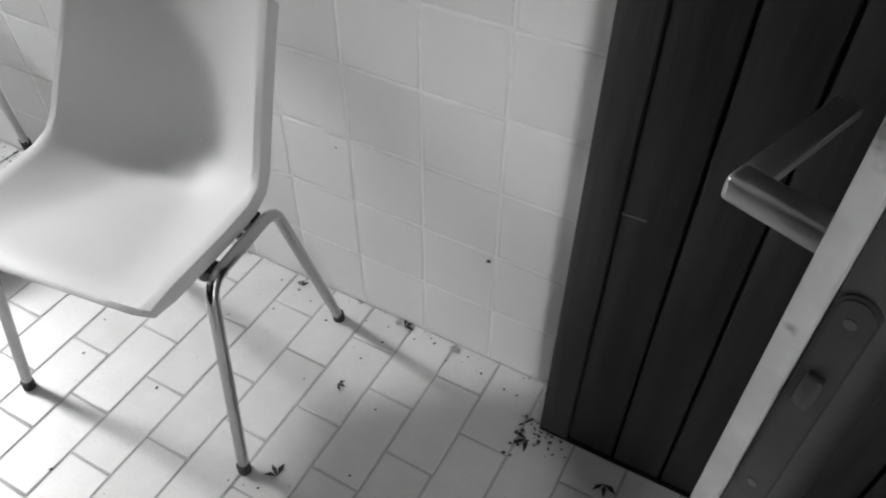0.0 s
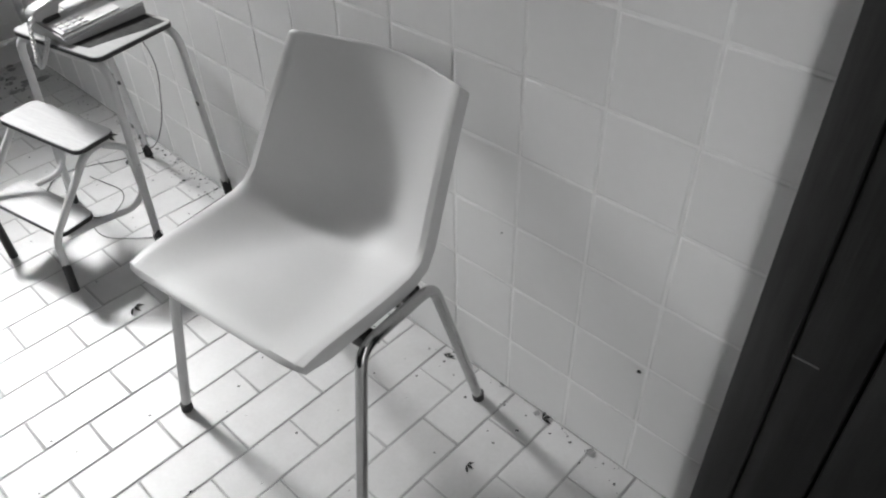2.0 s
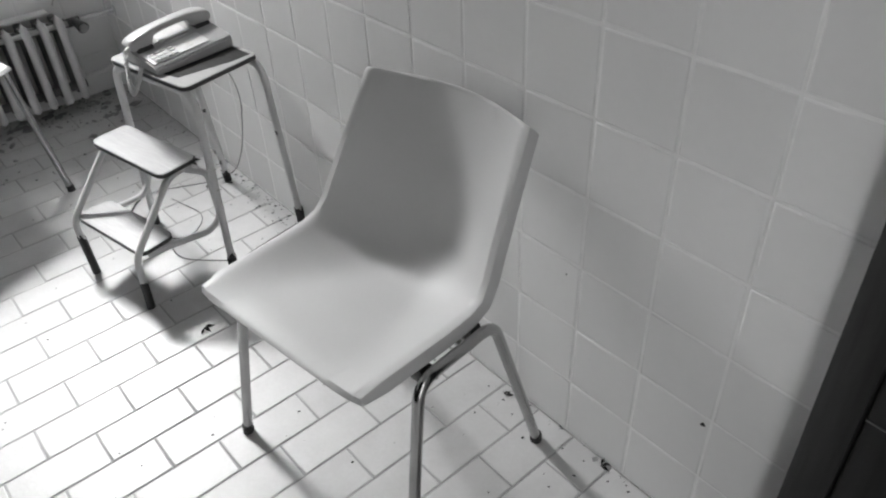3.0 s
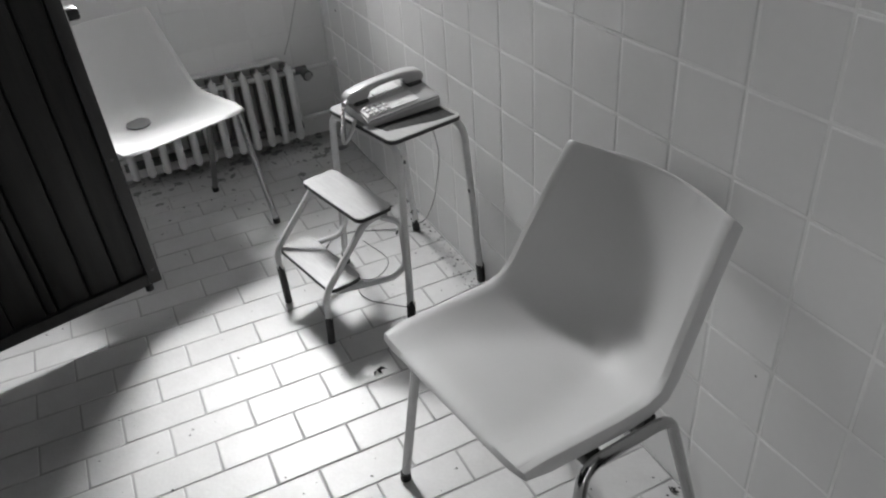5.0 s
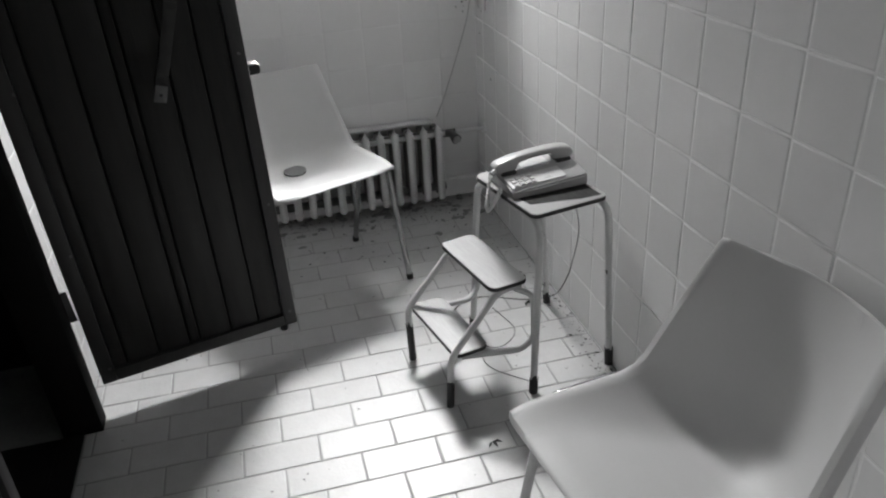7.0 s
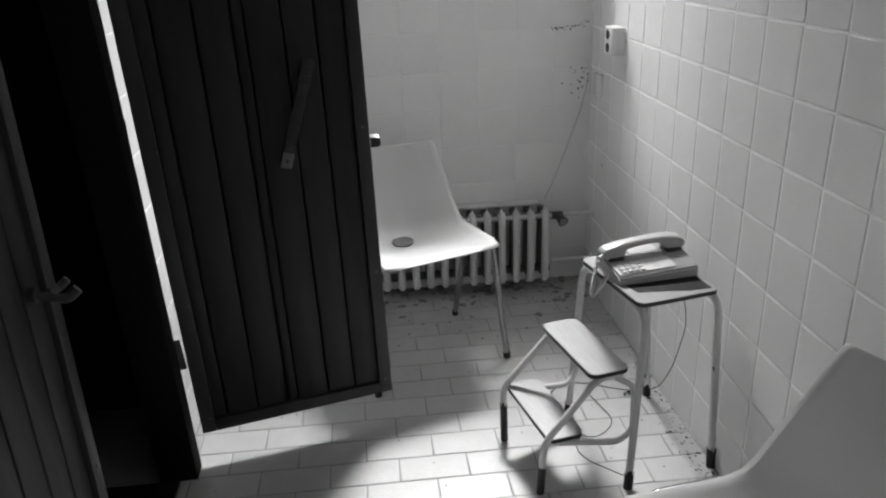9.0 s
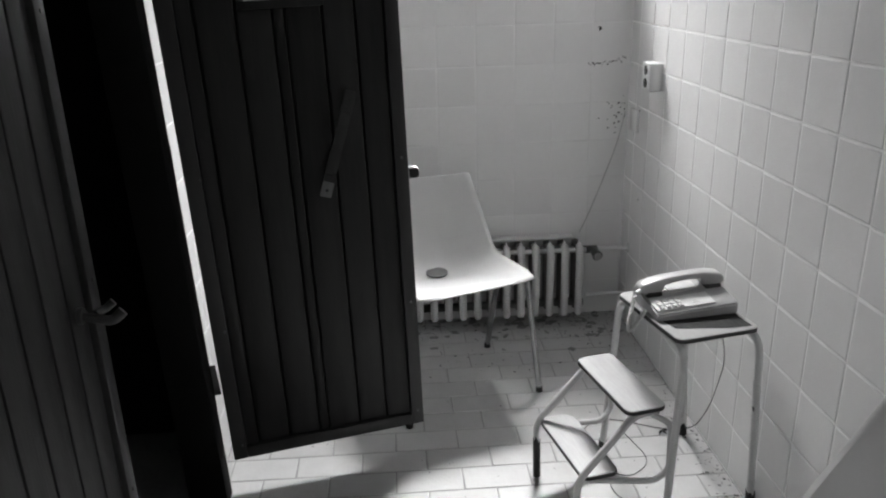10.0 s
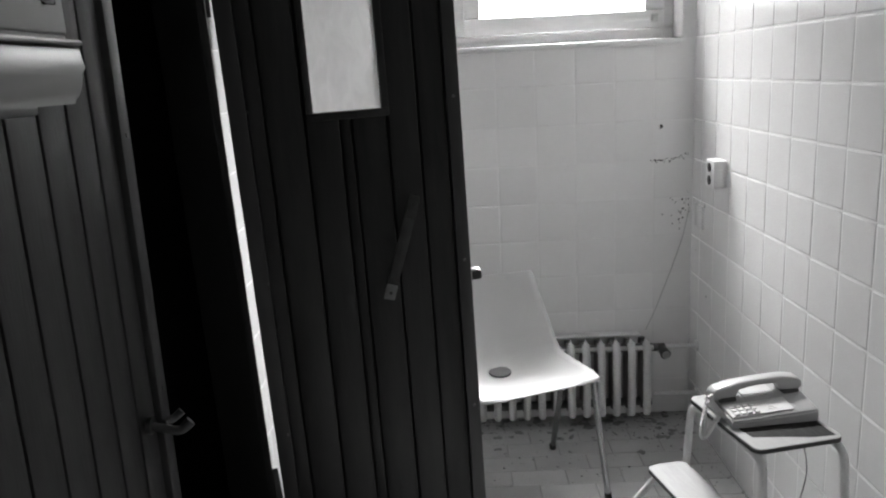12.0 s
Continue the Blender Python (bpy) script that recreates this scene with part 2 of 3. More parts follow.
# the cubicle's darkness is put into the near-black colour of its walls
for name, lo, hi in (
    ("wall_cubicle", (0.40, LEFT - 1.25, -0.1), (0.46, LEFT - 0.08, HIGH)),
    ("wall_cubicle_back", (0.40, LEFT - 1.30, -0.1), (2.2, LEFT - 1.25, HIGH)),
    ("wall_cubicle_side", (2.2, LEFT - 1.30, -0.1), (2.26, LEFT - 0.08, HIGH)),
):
    setting(name, box(lo, hi), BACKING_AND_SHADE, "cubicle partition coloured near black for the lack of light inside", "wall")

# black sheets over the cubicle floor and doorway stand in for shade
setting("floor_cubicle", box((0.862, LEFT - 1.24, -0.02), (2.19, LEFT - 0.085, 0.004)), BACKING_AND_SHADE, "black sheet that paints the cubicle floor as unlit", "floor")
setting("threshold", box((0.862, LEFT - 0.083, -0.02), (1.40, LEFT - 0.022, 0.006), 0.002), BACKING_AND_SHADE, "black threshold strip painted as dark as the unlit cubicle", "threshold")

# window: pale frame with a lower rail, sash and catch
window = tagged(thing("window_1", pose(0, 0, 0), "high white-painted window with a blown-out sky behind", "window"), kind="structure")
xf = T - 0.12
for name, lo, hi in (
    ("window_frame", (xf - 0.05, WIN[0], WIN[2] + 0.004), (xf, WIN[1], WIN[2] + 0.05)),
    ("window_frame", (xf - 0.05, WIN[0], WIN[3] - 0.05), (xf, WIN[1], WIN[3])),
    ("window_frame", (xf - 0.05, WIN[0], WIN[2] + 0.05), (xf, WIN[0] + 0.05, WIN[3] - 0.05)),
    ("window_frame", (xf - 0.05, WIN[1] - 0.05, WIN[2] + 0.05), (xf, WIN[1], WIN[3] - 0.05)),
    ("sash", (xf + 0.001, WIN[0] + 0.044, WIN[2] + 0.044), (xf + 0.028, WIN[1] - 0.044, WIN[2] + 0.112)),
    ("sash", (xf + 0.001, WIN[1] - 0.116, WIN[2] + 0.1125), (xf + 0.028, WIN[1] - 0.044, WIN[3] - 0.044)),
    ("sash", (xf + 0.001, WIN[0] + 0.044, WIN[2] + 0.1125), (xf + 0.028, WIN[0] + 0.104, WIN[3] - 0.044)),
):
    part(name, box(lo, hi, 0.006), WINDOW_PAINT, window)
part("window_sill", box((T - 0.12, WIN[0] + 0.002, WIN[2] - 0.02), (T + 0.012, WIN[1] - 0.002, WIN[2] + 0.003), 0.004), WHITE_PAINT, window)
part("catch_bar", box((xf + 0.0282, WIN[1] - 0.19, WIN[2] + 0.074), (xf + 0.036, WIN[1] - 0.102, WIN[2] + 0.084), 0.002), WHITE_PAINT, window)
for k in range(9):
    part("dirt", plate(rounded_rect(0.006 + 0.002 * (k % 3), 0.010 - 0.0008 * k, 0.003, 3, T - 0.02 - 0.011 * (k % 4), WIN[1] - 0.012 - 0.013 * k), WIN[2] + 0.0032, WIN[2] + 0.0042), DIRT, window)
part("catch", box((xf + 0.0282, WIN[1] - 0.094, WIN[2] + 0.066), (xf + 0.044, WIN[1] - 0.070, WIN[2] + 0.098), 0.004), STEEL, window)

# overcast sky seen through the window
sky_mat = bpy.data.materials.new("overcast_sky")
sky_mat.use_nodes = True
sky_mat.node_tree.nodes["Principled BSDF"].inputs["Emission Color"].default_value = (1, 1, 1, 1)
sky_mat.node_tree.nodes["Principled BSDF"].inputs["Emission Strength"].default_value = 6.0
setting("backdrop", box((-2.6, -4.0, -0.5), (-2.55, 3.0, 6.0)), sky_mat, "plain bright overcast sky outside the window", "sky")

# ---------------------------------------------------------------- furniture


def chair_shell():
    """One moulded shell: flat seat folded up into a hollowed, tapering back, with a turned rim."""
    side = [(-0.221, 0.450, 0.199), (-0.214, 0.458, 0.202), (-0.17, 0.463, 0.206), (-0.10, 0.460, 0.209), (-0.03, 0.457, 0.212), (0.030, 0.457, 0.213), (0.062, 0.466, 0.212), (0.083, 0.490, 0.209), (0.105, 0.530, 0.205), (0.135, 0.582, 0.200), (0.165, 0.632, 0.195), (0.193, 0.680, 0.191), (0.211, 0.711, 0.189), (0.218, 0.717, 0.187)]
    hollow = [0.0, 0.004, 0.013, 0.026, 0.042, 0.060, 0.080, 0.094, 0.093, 0.080, 0.068, 0.057, 0.048, 0.045]
    crown = [0.0, 0.0, 0.0, 0.0, 0.0, 0.0, 0.0, 0.002, 0.005, 0.010, 0.016, 0.023, 0.029, 0.031]
    nu, rows = 40, []

    def dish(u, k):
        """A flat floor with steep sides low down, an even curve higher up."""
        up = min(1.0, max(0.0, (k - 5) / 4))
        w = min(1.0, abs(u) / 0.95)
        rim = (0.46, 0.50, 0.58, 0.56, 0.44, 0.30, 0.20)[min(k, 6)]
        flat = 1 - max(0.0, (w - rim) / (1 - rim)) ** 1.5
        return (1 - up) * flat + up * (1 - w ** 2.2)

    bm = bmesh.new()
    for k, (b, z, half) in enumerate(side):
        b0, z0, _ = side[max(k - 1, 0)]
        b1, z1, _ = side[min(k + 1, len(side) - 1)]
        d = Vector((0, b1 - b0, z1 - z0)).normalized()
        away = Vector((0, d.z, -d.y))
        row = []
        for j in range(nu + 1):
            u = 2 * j / nu - 1
            row.append(bm.verts.new(Vector((u * half, b + ((0.007, 0.004, 0.001)[k] * abs(u) ** 10 if k < 3 else 0.0), z)) + away * hollow[k] * dish(u, k) + Vector((0, 0.35 * crown[k], crown[k])) * (1 - u * u)))
        rows.append((row, away))
    for (a, _), (c, _) in zip(rows, rows[1:]):
        for j in range(nu):
            bm.faces.new((a[j], a[j + 1], c[j + 1], c[j]))
    # turned rim down both sides and over the ends
    for j, s in ((0, -1), (nu, 1)):
        for out, deep in ((0.003, 0.007), (0.005, 0.021)):
            rim = []
            for k, (row, away) in enumerate(rows):
                src = row[j].co
                rim.append(bm.verts.new(src + Vector((s * out, 0, 0)) + away * deep * (0.45 if k < 2 else 1)))
            last = [r[0][j] for r in rows] if out == 0.003 else prev
            for k in range(len(rim) - 1):
                bm.faces.new((last[k], last[k + 1], rim[k + 1], rim[k]) if s > 0 else (last[k + 1], last[k], rim[k], rim[k + 1]))
            prev = rim
    bmesh.ops.recalc_face_normals(bm, faces=bm.faces)
    return bm


def shell_chair(m, label):
    chair = thing("shell_chair", m, label, "chair", "plastic shell chairs")
    shell = part("seat_shell", chair_shell(), SHELL, chair, "moulded pale plastic seat and back")
    thick = shell.modifiers.new("thickness", "SOLIDIFY")
    thick.thickness, thick.offset = 0.006, 0.0
    round_off = shell.modifiers.new("rounding", "BEVEL")
    round_off.width, round_off.segments, round_off.angle_limit = 0.0025, 2, radians(50)
    for s in (-1, 1):
        part("leg_frame", tube([(s * 0.247, -0.190, 0.012), (s * 0.232, -0.118, 0.432), (s * 0.236, 0.062, 0.430), (s * 0.247, 0.190, 0.012)], 0.0105, 14, 0.035), CHROME, chair, "bent chrome tube legs")
        for b in (-0.19, 0.19):
            part("glide", tube([(s * 0.2475, b * 1.004, 0.0), (s * 0.2465, b, 0.02)], 0.0125, 12, 0), RUBBER, chair)
    for b, z in ((-0.085, 0.398), (0.035, 0.370)):
        part("crossbar", tube([(-0.236, b, 0.428), (-0.190, b, z), (0.190, b, z), (0.236, b, 0.428)], 0.008, 10, 0.02), CHROME, chair)
        for s in (-1, 1):
            part("bracket", box((s * 0.206 - 0.014, b - 0.014, 0.402), (s * 0.206 + 0.014, b + 0.014, 0.430), 0.003), BLACK, chair)
    return chair


shell_chair(pose(1.8045, -0.288, 0, 0, 0, 7.7), "pale moulded plastic chair on chrome legs beside tiled wall")
chair_far = shell_chair(pose(0.248, -0.756, 0, 0, 0, 111.5) @ Matrix.Diagonal((1, 1, 0.98, 1)), "white moulded plastic chair in front of the radiator")
pad = part("round_pad", disc(0.038, 0.005), DISC)
pad.matrix_world = pose(0.1695, -0.7954, 0.3969, -0.3, 4.5, 0)
tagged(pad, "dark grey round pad lying on a white chair seat", "pad")


def worn_foot(foot, top, r, seed):
    """A rubber sleeve on a leg, torn unevenly along its upper edge."""
    bm = tube([foot, top], r, 14, 0)
    chance = random.Random(seed)
    way = (Vector(top) - Vector(foot)).normalized()
    mid = (Vector(foot) + Vector(top)) / 2
    for v in bm.verts:
        if (v.co - mid).dot(way) > 0:
            v.co += way * chance.uniform(-0.014, 0.012)
    return bm


def step_stool(m):
    stool = thing("step_stool", m, "white tubular step stool with worn woodgrain steps", "stool")
    for name, hx, y0, y1, z, label in (("top_board", 0.158, -0.122, 0.112, 0.53, "worn woodgrain top board"), ("step", 0.152, -0.245, -0.132, 0.348, "woodgrain laminate step"), ("step", 0.145, -0.355, -0.252, 0.175, "woodgrain laminate step")):
        hy, cy = (y1 - y0) / 2, (y0 + y1) / 2
        board = part(name, plate(rounded_rect(hx, hy, 0.022, 5, 0, cy), z - 0.0095, z, 0.0015), STEP_EDGE, stool, label)
        part("laminate", plate(rounded_rect(hx - 0.002, hy - 0.002, 0.02, 5, 0, cy), z, z + 0.0022), STEP_TOP, board)
    for s in (-1, 1):
        deep, far = (0.137, 0.127) if s < 0 else (0.121, 0.150)
        part("leg_frame", tube([(-0.182, s * far, 0.03), (-0.165, s * 0.106, 0.510), (0.165, s * 0.106, 0.510), (0.186, s * deep, 0.03)], 0.0102, 14, 0.05), PAINTED_TUBE, stool)
        part("step_rail", tube([(s * 0.126, -0.367, 0.025), (s * 0.140, -0.366, 0.17), (s * 0.135, -0.215, 0.33), (s * 0.135, -0.15, 0.328)], 0.0094, 12, 0.03), PAINTED_TUBE, stool)
        part("brace", tube([(s * 0.132, -0.33, 0.158), (s * 0.150, -0.155, 0.128), (s * 0.158, -0.118, 0.160), (s * 0.158, -0.122, 0.30), (s * 0.14, -0.17, 0.326)], 0.0084, 12, 0.035), PAINTED_TUBE, stool)
        for t in (-1, 1):
            tall = {(1, -1): 0.050, (1, 1): 0.058, (-1, 1): 0.036, (-1, -1): 0.034}[s, t]
            y = {(1, -1): 0.139, (1, 1): 0.1225, (-1, 1): 0.1525, (-1, -1): 0.128}[s, t]
            k = tall / 0.48
            x = 0.188 if s > 0 else 0.184
            part("rubber_foot", worn_foot((s * x, t * y, 0), (s * (x - 0.021 * k), t * (y - (y - 0.106) * k), tall), 0.0126, 11 * s + t), RUBBER, stool)
        tall = 0.124 if s < 0 else 0.088
        part("rubber_foot", worn_foot((s * 0.1245, -0.3672, 0), (s * (0.1245 + 0.0822 * tall), -0.3672 + 0.0094 * tall, tall), 0.0108, 40 + s), RUBBER, stool)
    part("worn_patch", plate([(-0.138, -0.085), (-0.05, -0.098), (0.04, -0.100), (0.096, -0.092), (0.116, -0.02), (0.136, 0.04), (0.142, 0.098), (0.02, 0.104), (-0.10, 0.100), (-0.148, 0.06), (-0.150, -0.03)], 0.5320, 0.5328), WORN, stool, "dark worn patch in the laminate")
    part("crossbar", tube([(-0.138, -0.30, 0.155), (0.138, -0.30, 0.155)], 0.007, 10, 0), PAINTED_TUBE, stool)
    return stool


step_stool(pose(0.853, -0.167, 0, 0, 0, 12))


def telephone(m):
    """Desk telephone: wedge body, keypad, card, handset in its cradle."""
    phone = thing("telephone", m, "grey push-button desk telephone with its handset on the cradle", "telephone")
    bm = bmesh.new()
    prof = [(-0.075, 0.0), (-0.075, 0.017), (-0.062, 0.024), (0.075, 0.044), (0.080, 0.038), (0.080, 0.0)]
    ends = []
    for x in (-0.112, 0.112):
        ends.append([bm.verts.new((x, y, z + (0.012 if z > 0.01 and x > 0 else 0))) for y, z in prof])
    n = len(prof)
    for k in range(n):
        bm.faces.new((ends[0][k], ends[0][(k + 1) % n], ends[1][(k + 1) % n], ends[1][k]))
    bm.faces.new(ends[0])
    bm.faces.new(ends[1][::-1])
    bmesh.ops.recalc_face_normals(bm, faces=bm.faces)
    bmesh.ops.bevel(bm, geom=list(bm.edges), offset=0.004, segments=2, affect="EDGES")
    body = part("body", bm, PHONE, phone)

    def top(x, y):
        return 0.024 + (y + 0.062) * 0.146 + 0.012 * (x + 0.112) / 0.224 + 0.001

    tilt = (8.3, -3.0)
    panel = part("keypad_panel", box((-0.080, -0.027, -0.001), (0.080, 0.027, 0.0010)), KEY, body, "paler keypad panel")
    panel.matrix_local = pose(-0.028, -0.036, top(-0.028, -0.036), *tilt)
    for i in range(4):
        for j in range(3):
            x, y = -0.092 + i * 0.0172, -0.054 + j * 0.0150
            well = part("key_well", box((-0.0078, -0.0064, -0.001), (0.0078, 0.0064, 0.0016)), PHONE, body, "grey gap round the keys")
            well.matrix_local = pose(x, y, top(x, y), *tilt)
            key = part("key", box((-0.0062, -0.0048, -0.002), (0.0062, 0.0048, 0.0052), 0.0012), KEY, body)
            key.matrix_local = pose(x + 0.0006, y + 0.0006, top(x, y), *tilt)
    card = part("card", box((-0.040, -0.024, -0.001), (0.040, 0.024, 0.0016)), CARD, body)
    card.matrix_local = pose(0.0, 0.034, top(0.0, 0.034), *tilt)
    for k, w in enumerate((0.010, 0.006)):
        bar = part("print_line", box((-w, -0.0009, 0), (w, 0.0009, 0.0008)), PHONE, body)
        bar.matrix_local = pose(0.004, -0.050 + k * 0.009, top(0.004, -0.050 + k * 0.009) + 0.0008, *tilt)
    # base and cradle are near black to paint the shadow gaps around them
    part("base", box((-0.100, -0.064, -0.0004), (0.100, 0.074, 0.016), 0.003), PHONE_SHADOW, body, "recessed base coloured as the shadow gap under the phone")
    for x in (-0.084, 0.084):
        part("cradle", box((x - 0.022, 0.004, 0.03), (x + 0.022, 0.064, 0.046 + (0.008 if x > 0 else 0)), 0.005), PHONE_SHADOW, body)
    # handset: a flat-topped arch between two deep end blocks
    rows = [(-0.124, 0.052, 0.060, 0.016), (-0.121, 0.043, 0.067, 0.022), (-0.110, 0.037, 0.075, 0.025), (-0.080, 0.038, 0.084, 0.025), (-0.062, 0.044, 0.088, 0.024), (-0.054, 0.064, 0.090, 0.022), (-0.020, 0.073, 0.094, 0.021), (0.020, 0.076, 0.097, 0.021), (0.048, 0.075, 0.098, 0.022), (0.057, 0.054, 0.098, 0.024), (0.080, 0.048, 0.096, 0.025), (0.104, 0.049, 0.089, 0.025), (0.113, 0.055, 0.080, 0.022), (0.116, 0.062, 0.073, 0.016)]
    bm = bmesh.new()
    rings = []
    for x, low, high, deep in rows:
        low, high = 0.046 + (low - 0.046) * 0.8, 0.046 + (high - 0.046) * 0.8
        cz, hz = (low + high) / 2, (high - low) / 2
        rings.append([bm.verts.new((x, 0.030 + y, cz + z)) for y, z in rounded_rect(deep * 0.9, hz, min(0.008, hz * 0.8), 3)])
    n = len(rings[0])
    for a, c in zip(rings, rings[1:]):
        for k in range(n):
            bm.faces.new((a[k], a[(k + 1) % n], c[(k + 1) % n], c[k]))
    bm.faces.new(rings[0][::-1])
    bm.faces.new(rings[-1])
    bmesh.ops.recalc_face_normals(bm, faces=bm.faces)
    handset = part("handset", bm, PHONE, phone, "flat-topped curved grey handset")
    part("cord_plug", tube([(-0.121, 0.016, 0.052), (-0.134, 0.012, 0.047)], 0.006, 10, 0), KEY, handset, "pale cord plug")
    return phone


telephone(pose(0.838, -0.168, 0.5330, 0, 0, 97))

# coiled cord that hangs from the handset over the edge of the stool
pts = []
for k in range(320):
    s = k / 319
    a = s * 24 * 2 * math.pi
    drop = math.sin(math.pi * s)
    c = Vector((0.828 + 0.05 * s - 0.01 * drop, -0.300 - 0.022 * drop + 0.012 * s, 0.578 - 0.03 * s - 0.085 * drop))
    pts.append(c + Vector((math.cos(a), 0.4 * math.sin(a), 0.6 * math.sin(a))) * 0.0085)
cord = part("coiled_cord", tube(pts, 0.0026, 5, 0), CORD)
tagged(cord, "coiled grey telephone cord hanging from the handset", "cord")

# ---------------------------------------------------------------- radiator and pipes


def radiator_section():
    """One cast-iron section: round-ended front column, two more behind it, joined by hubs."""
    bm = bmesh.new()
    tube([(0, 0, 0.014), (0, 0, 0.018), (0, 0, 0.026), (0, 0, 0.036), (0, 0, 0.300), (-0.004, 0, 0.320), (-0.018, 0, 0.340)], 0.0165, 14, 0, bm)
    low = sorted(bm.verts, key=lambda v: v.co.z)
    for v, k in zip(low[:28], [0.45] * 14 + [0.78] * 14):
        v.co.x, v.co.y = v.co.x * k, v.co.y * k
    for x in (-0.050, -0.096):
        tube([(x, 0, 0.026), (x, 0, 0.335)], 0.015, 12, 0, bm)
    for z in (0.052, 0.305):
        tube([(-0.006, 0, z), (-0.098, 0, z)], 0.0150, 12, 0, bm)
        tube([(-0.054, -0.0295, z), (-0.054, 0.0295, z)], 0.0185, 12, 0, bm)
    tube([(-0.024, -0.0295, 0.314), (-0.024, 0.0295, 0.314)], 0.0100, 12, 0, bm)
    tube([(-0.010, 0, 0.330), (-0.030, 0, 0.354)], 0.011, 8, 0, bm, taper=(1.0, 0.4))
    for v in bm.verts:
        if abs(v.co.y) < 0.0205:
            v.co.y *= 0.93
        v.co.z = 0.014 + (v.co.z - 0.014) * 0.91
    # rear faces get a darker iron: dust, and the shade between sections
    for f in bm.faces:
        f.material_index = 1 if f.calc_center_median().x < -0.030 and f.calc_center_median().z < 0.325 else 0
    return bm


radiator = thing("radiator", pose(-0.165, -0.203, 0.040), "old painted cast-iron column radiator under the window", "radiator")
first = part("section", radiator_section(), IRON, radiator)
first.data.materials.append(DUSTY_SHADED_IRON)
for k in range(1, 12):
    ob = new("section", first.data)
    ob.parent = radiator
    ob.location = (0, -0.059 * k, 0)
for k in (1, 9):
    part("lug", box((-0.064, -0.059 * k - 0.010, -0.004), (-0.028, -0.059 * k + 0.010, 0.03), 0.004), IRON, radiator)
    part("wall_bracket", box((-0.134, -0.059 * k + 0.024, 0.068), (-0.050, -0.059 * k + 0.034, 0.084), 0.002), IRON, radiator)
valve = part("valve", tube([(-0.03, 0.03, 0.285), (-0.03, 0.075, 0.285)], 0.016, 12, 0), BRASS, radiator, "dull dark valve")
part("valve_knob", tube([(-0.03, 0.058, 0.285), (0.022, 0.066, 0.273)], 0.019, 14, 0, taper=(0.75, 1.1)), BRASS, valve)
part("knob_cap", tube([(0.022, 0.066, 0.273), (0.027, 0.067, 0.272)], 0.016, 14, 0), STEEL, valve)
shelf = part("wall_strip", box((-0.296, -0.86, 0.352), (-0.250, -0.210, 0.362), 0.002), WHITE_PAINT)
tagged(shelf, "thin white strip along the wall behind the radiator", "strip")
for z, y0, x in ((0.325, -0.128, -0.195), (0.126, -0.170, -0.195)):
    pipe = thing("heating_pipe", pose(0, 0, 0), "white painted heating pipe running into the tiled wall", "pipe", "heating pipes")
    part("pipe", tube([(x, y0, z), (x, 0.0, z)], 0.0085, 12, 0), WHITE_PAINT, pipe)
    part("flange", tube([(x, -0.008, z), (x, -0.001, z)], 0.020, 18, 0), WHITE_PAINT, pipe)

# ---------------------------------------------------------------- plank doors


def planks(parent, cuts, z0, z1, y0, y1, holes=(), mat=DARK_WOOD):
    """Upright planks between the cuts, with dark gaps between them; a hole is (u0, u1, z0, z1)."""
    for a, b in zip(cuts, cuts[1:]):
        spans = [(z0, z1)]
        for h0, h1, hz0, hz1 in holes:
            if a < h1 - 0.01 and b > h0 + 0.01:
                spans = [(z0, hz0), (hz1, z1)]
        for s0, s1 in spans:
            part("plank", box((a + 0.0022, y0, s0), (b - 0.0022, y1, s1), 0.0042, 2), mat, parent)


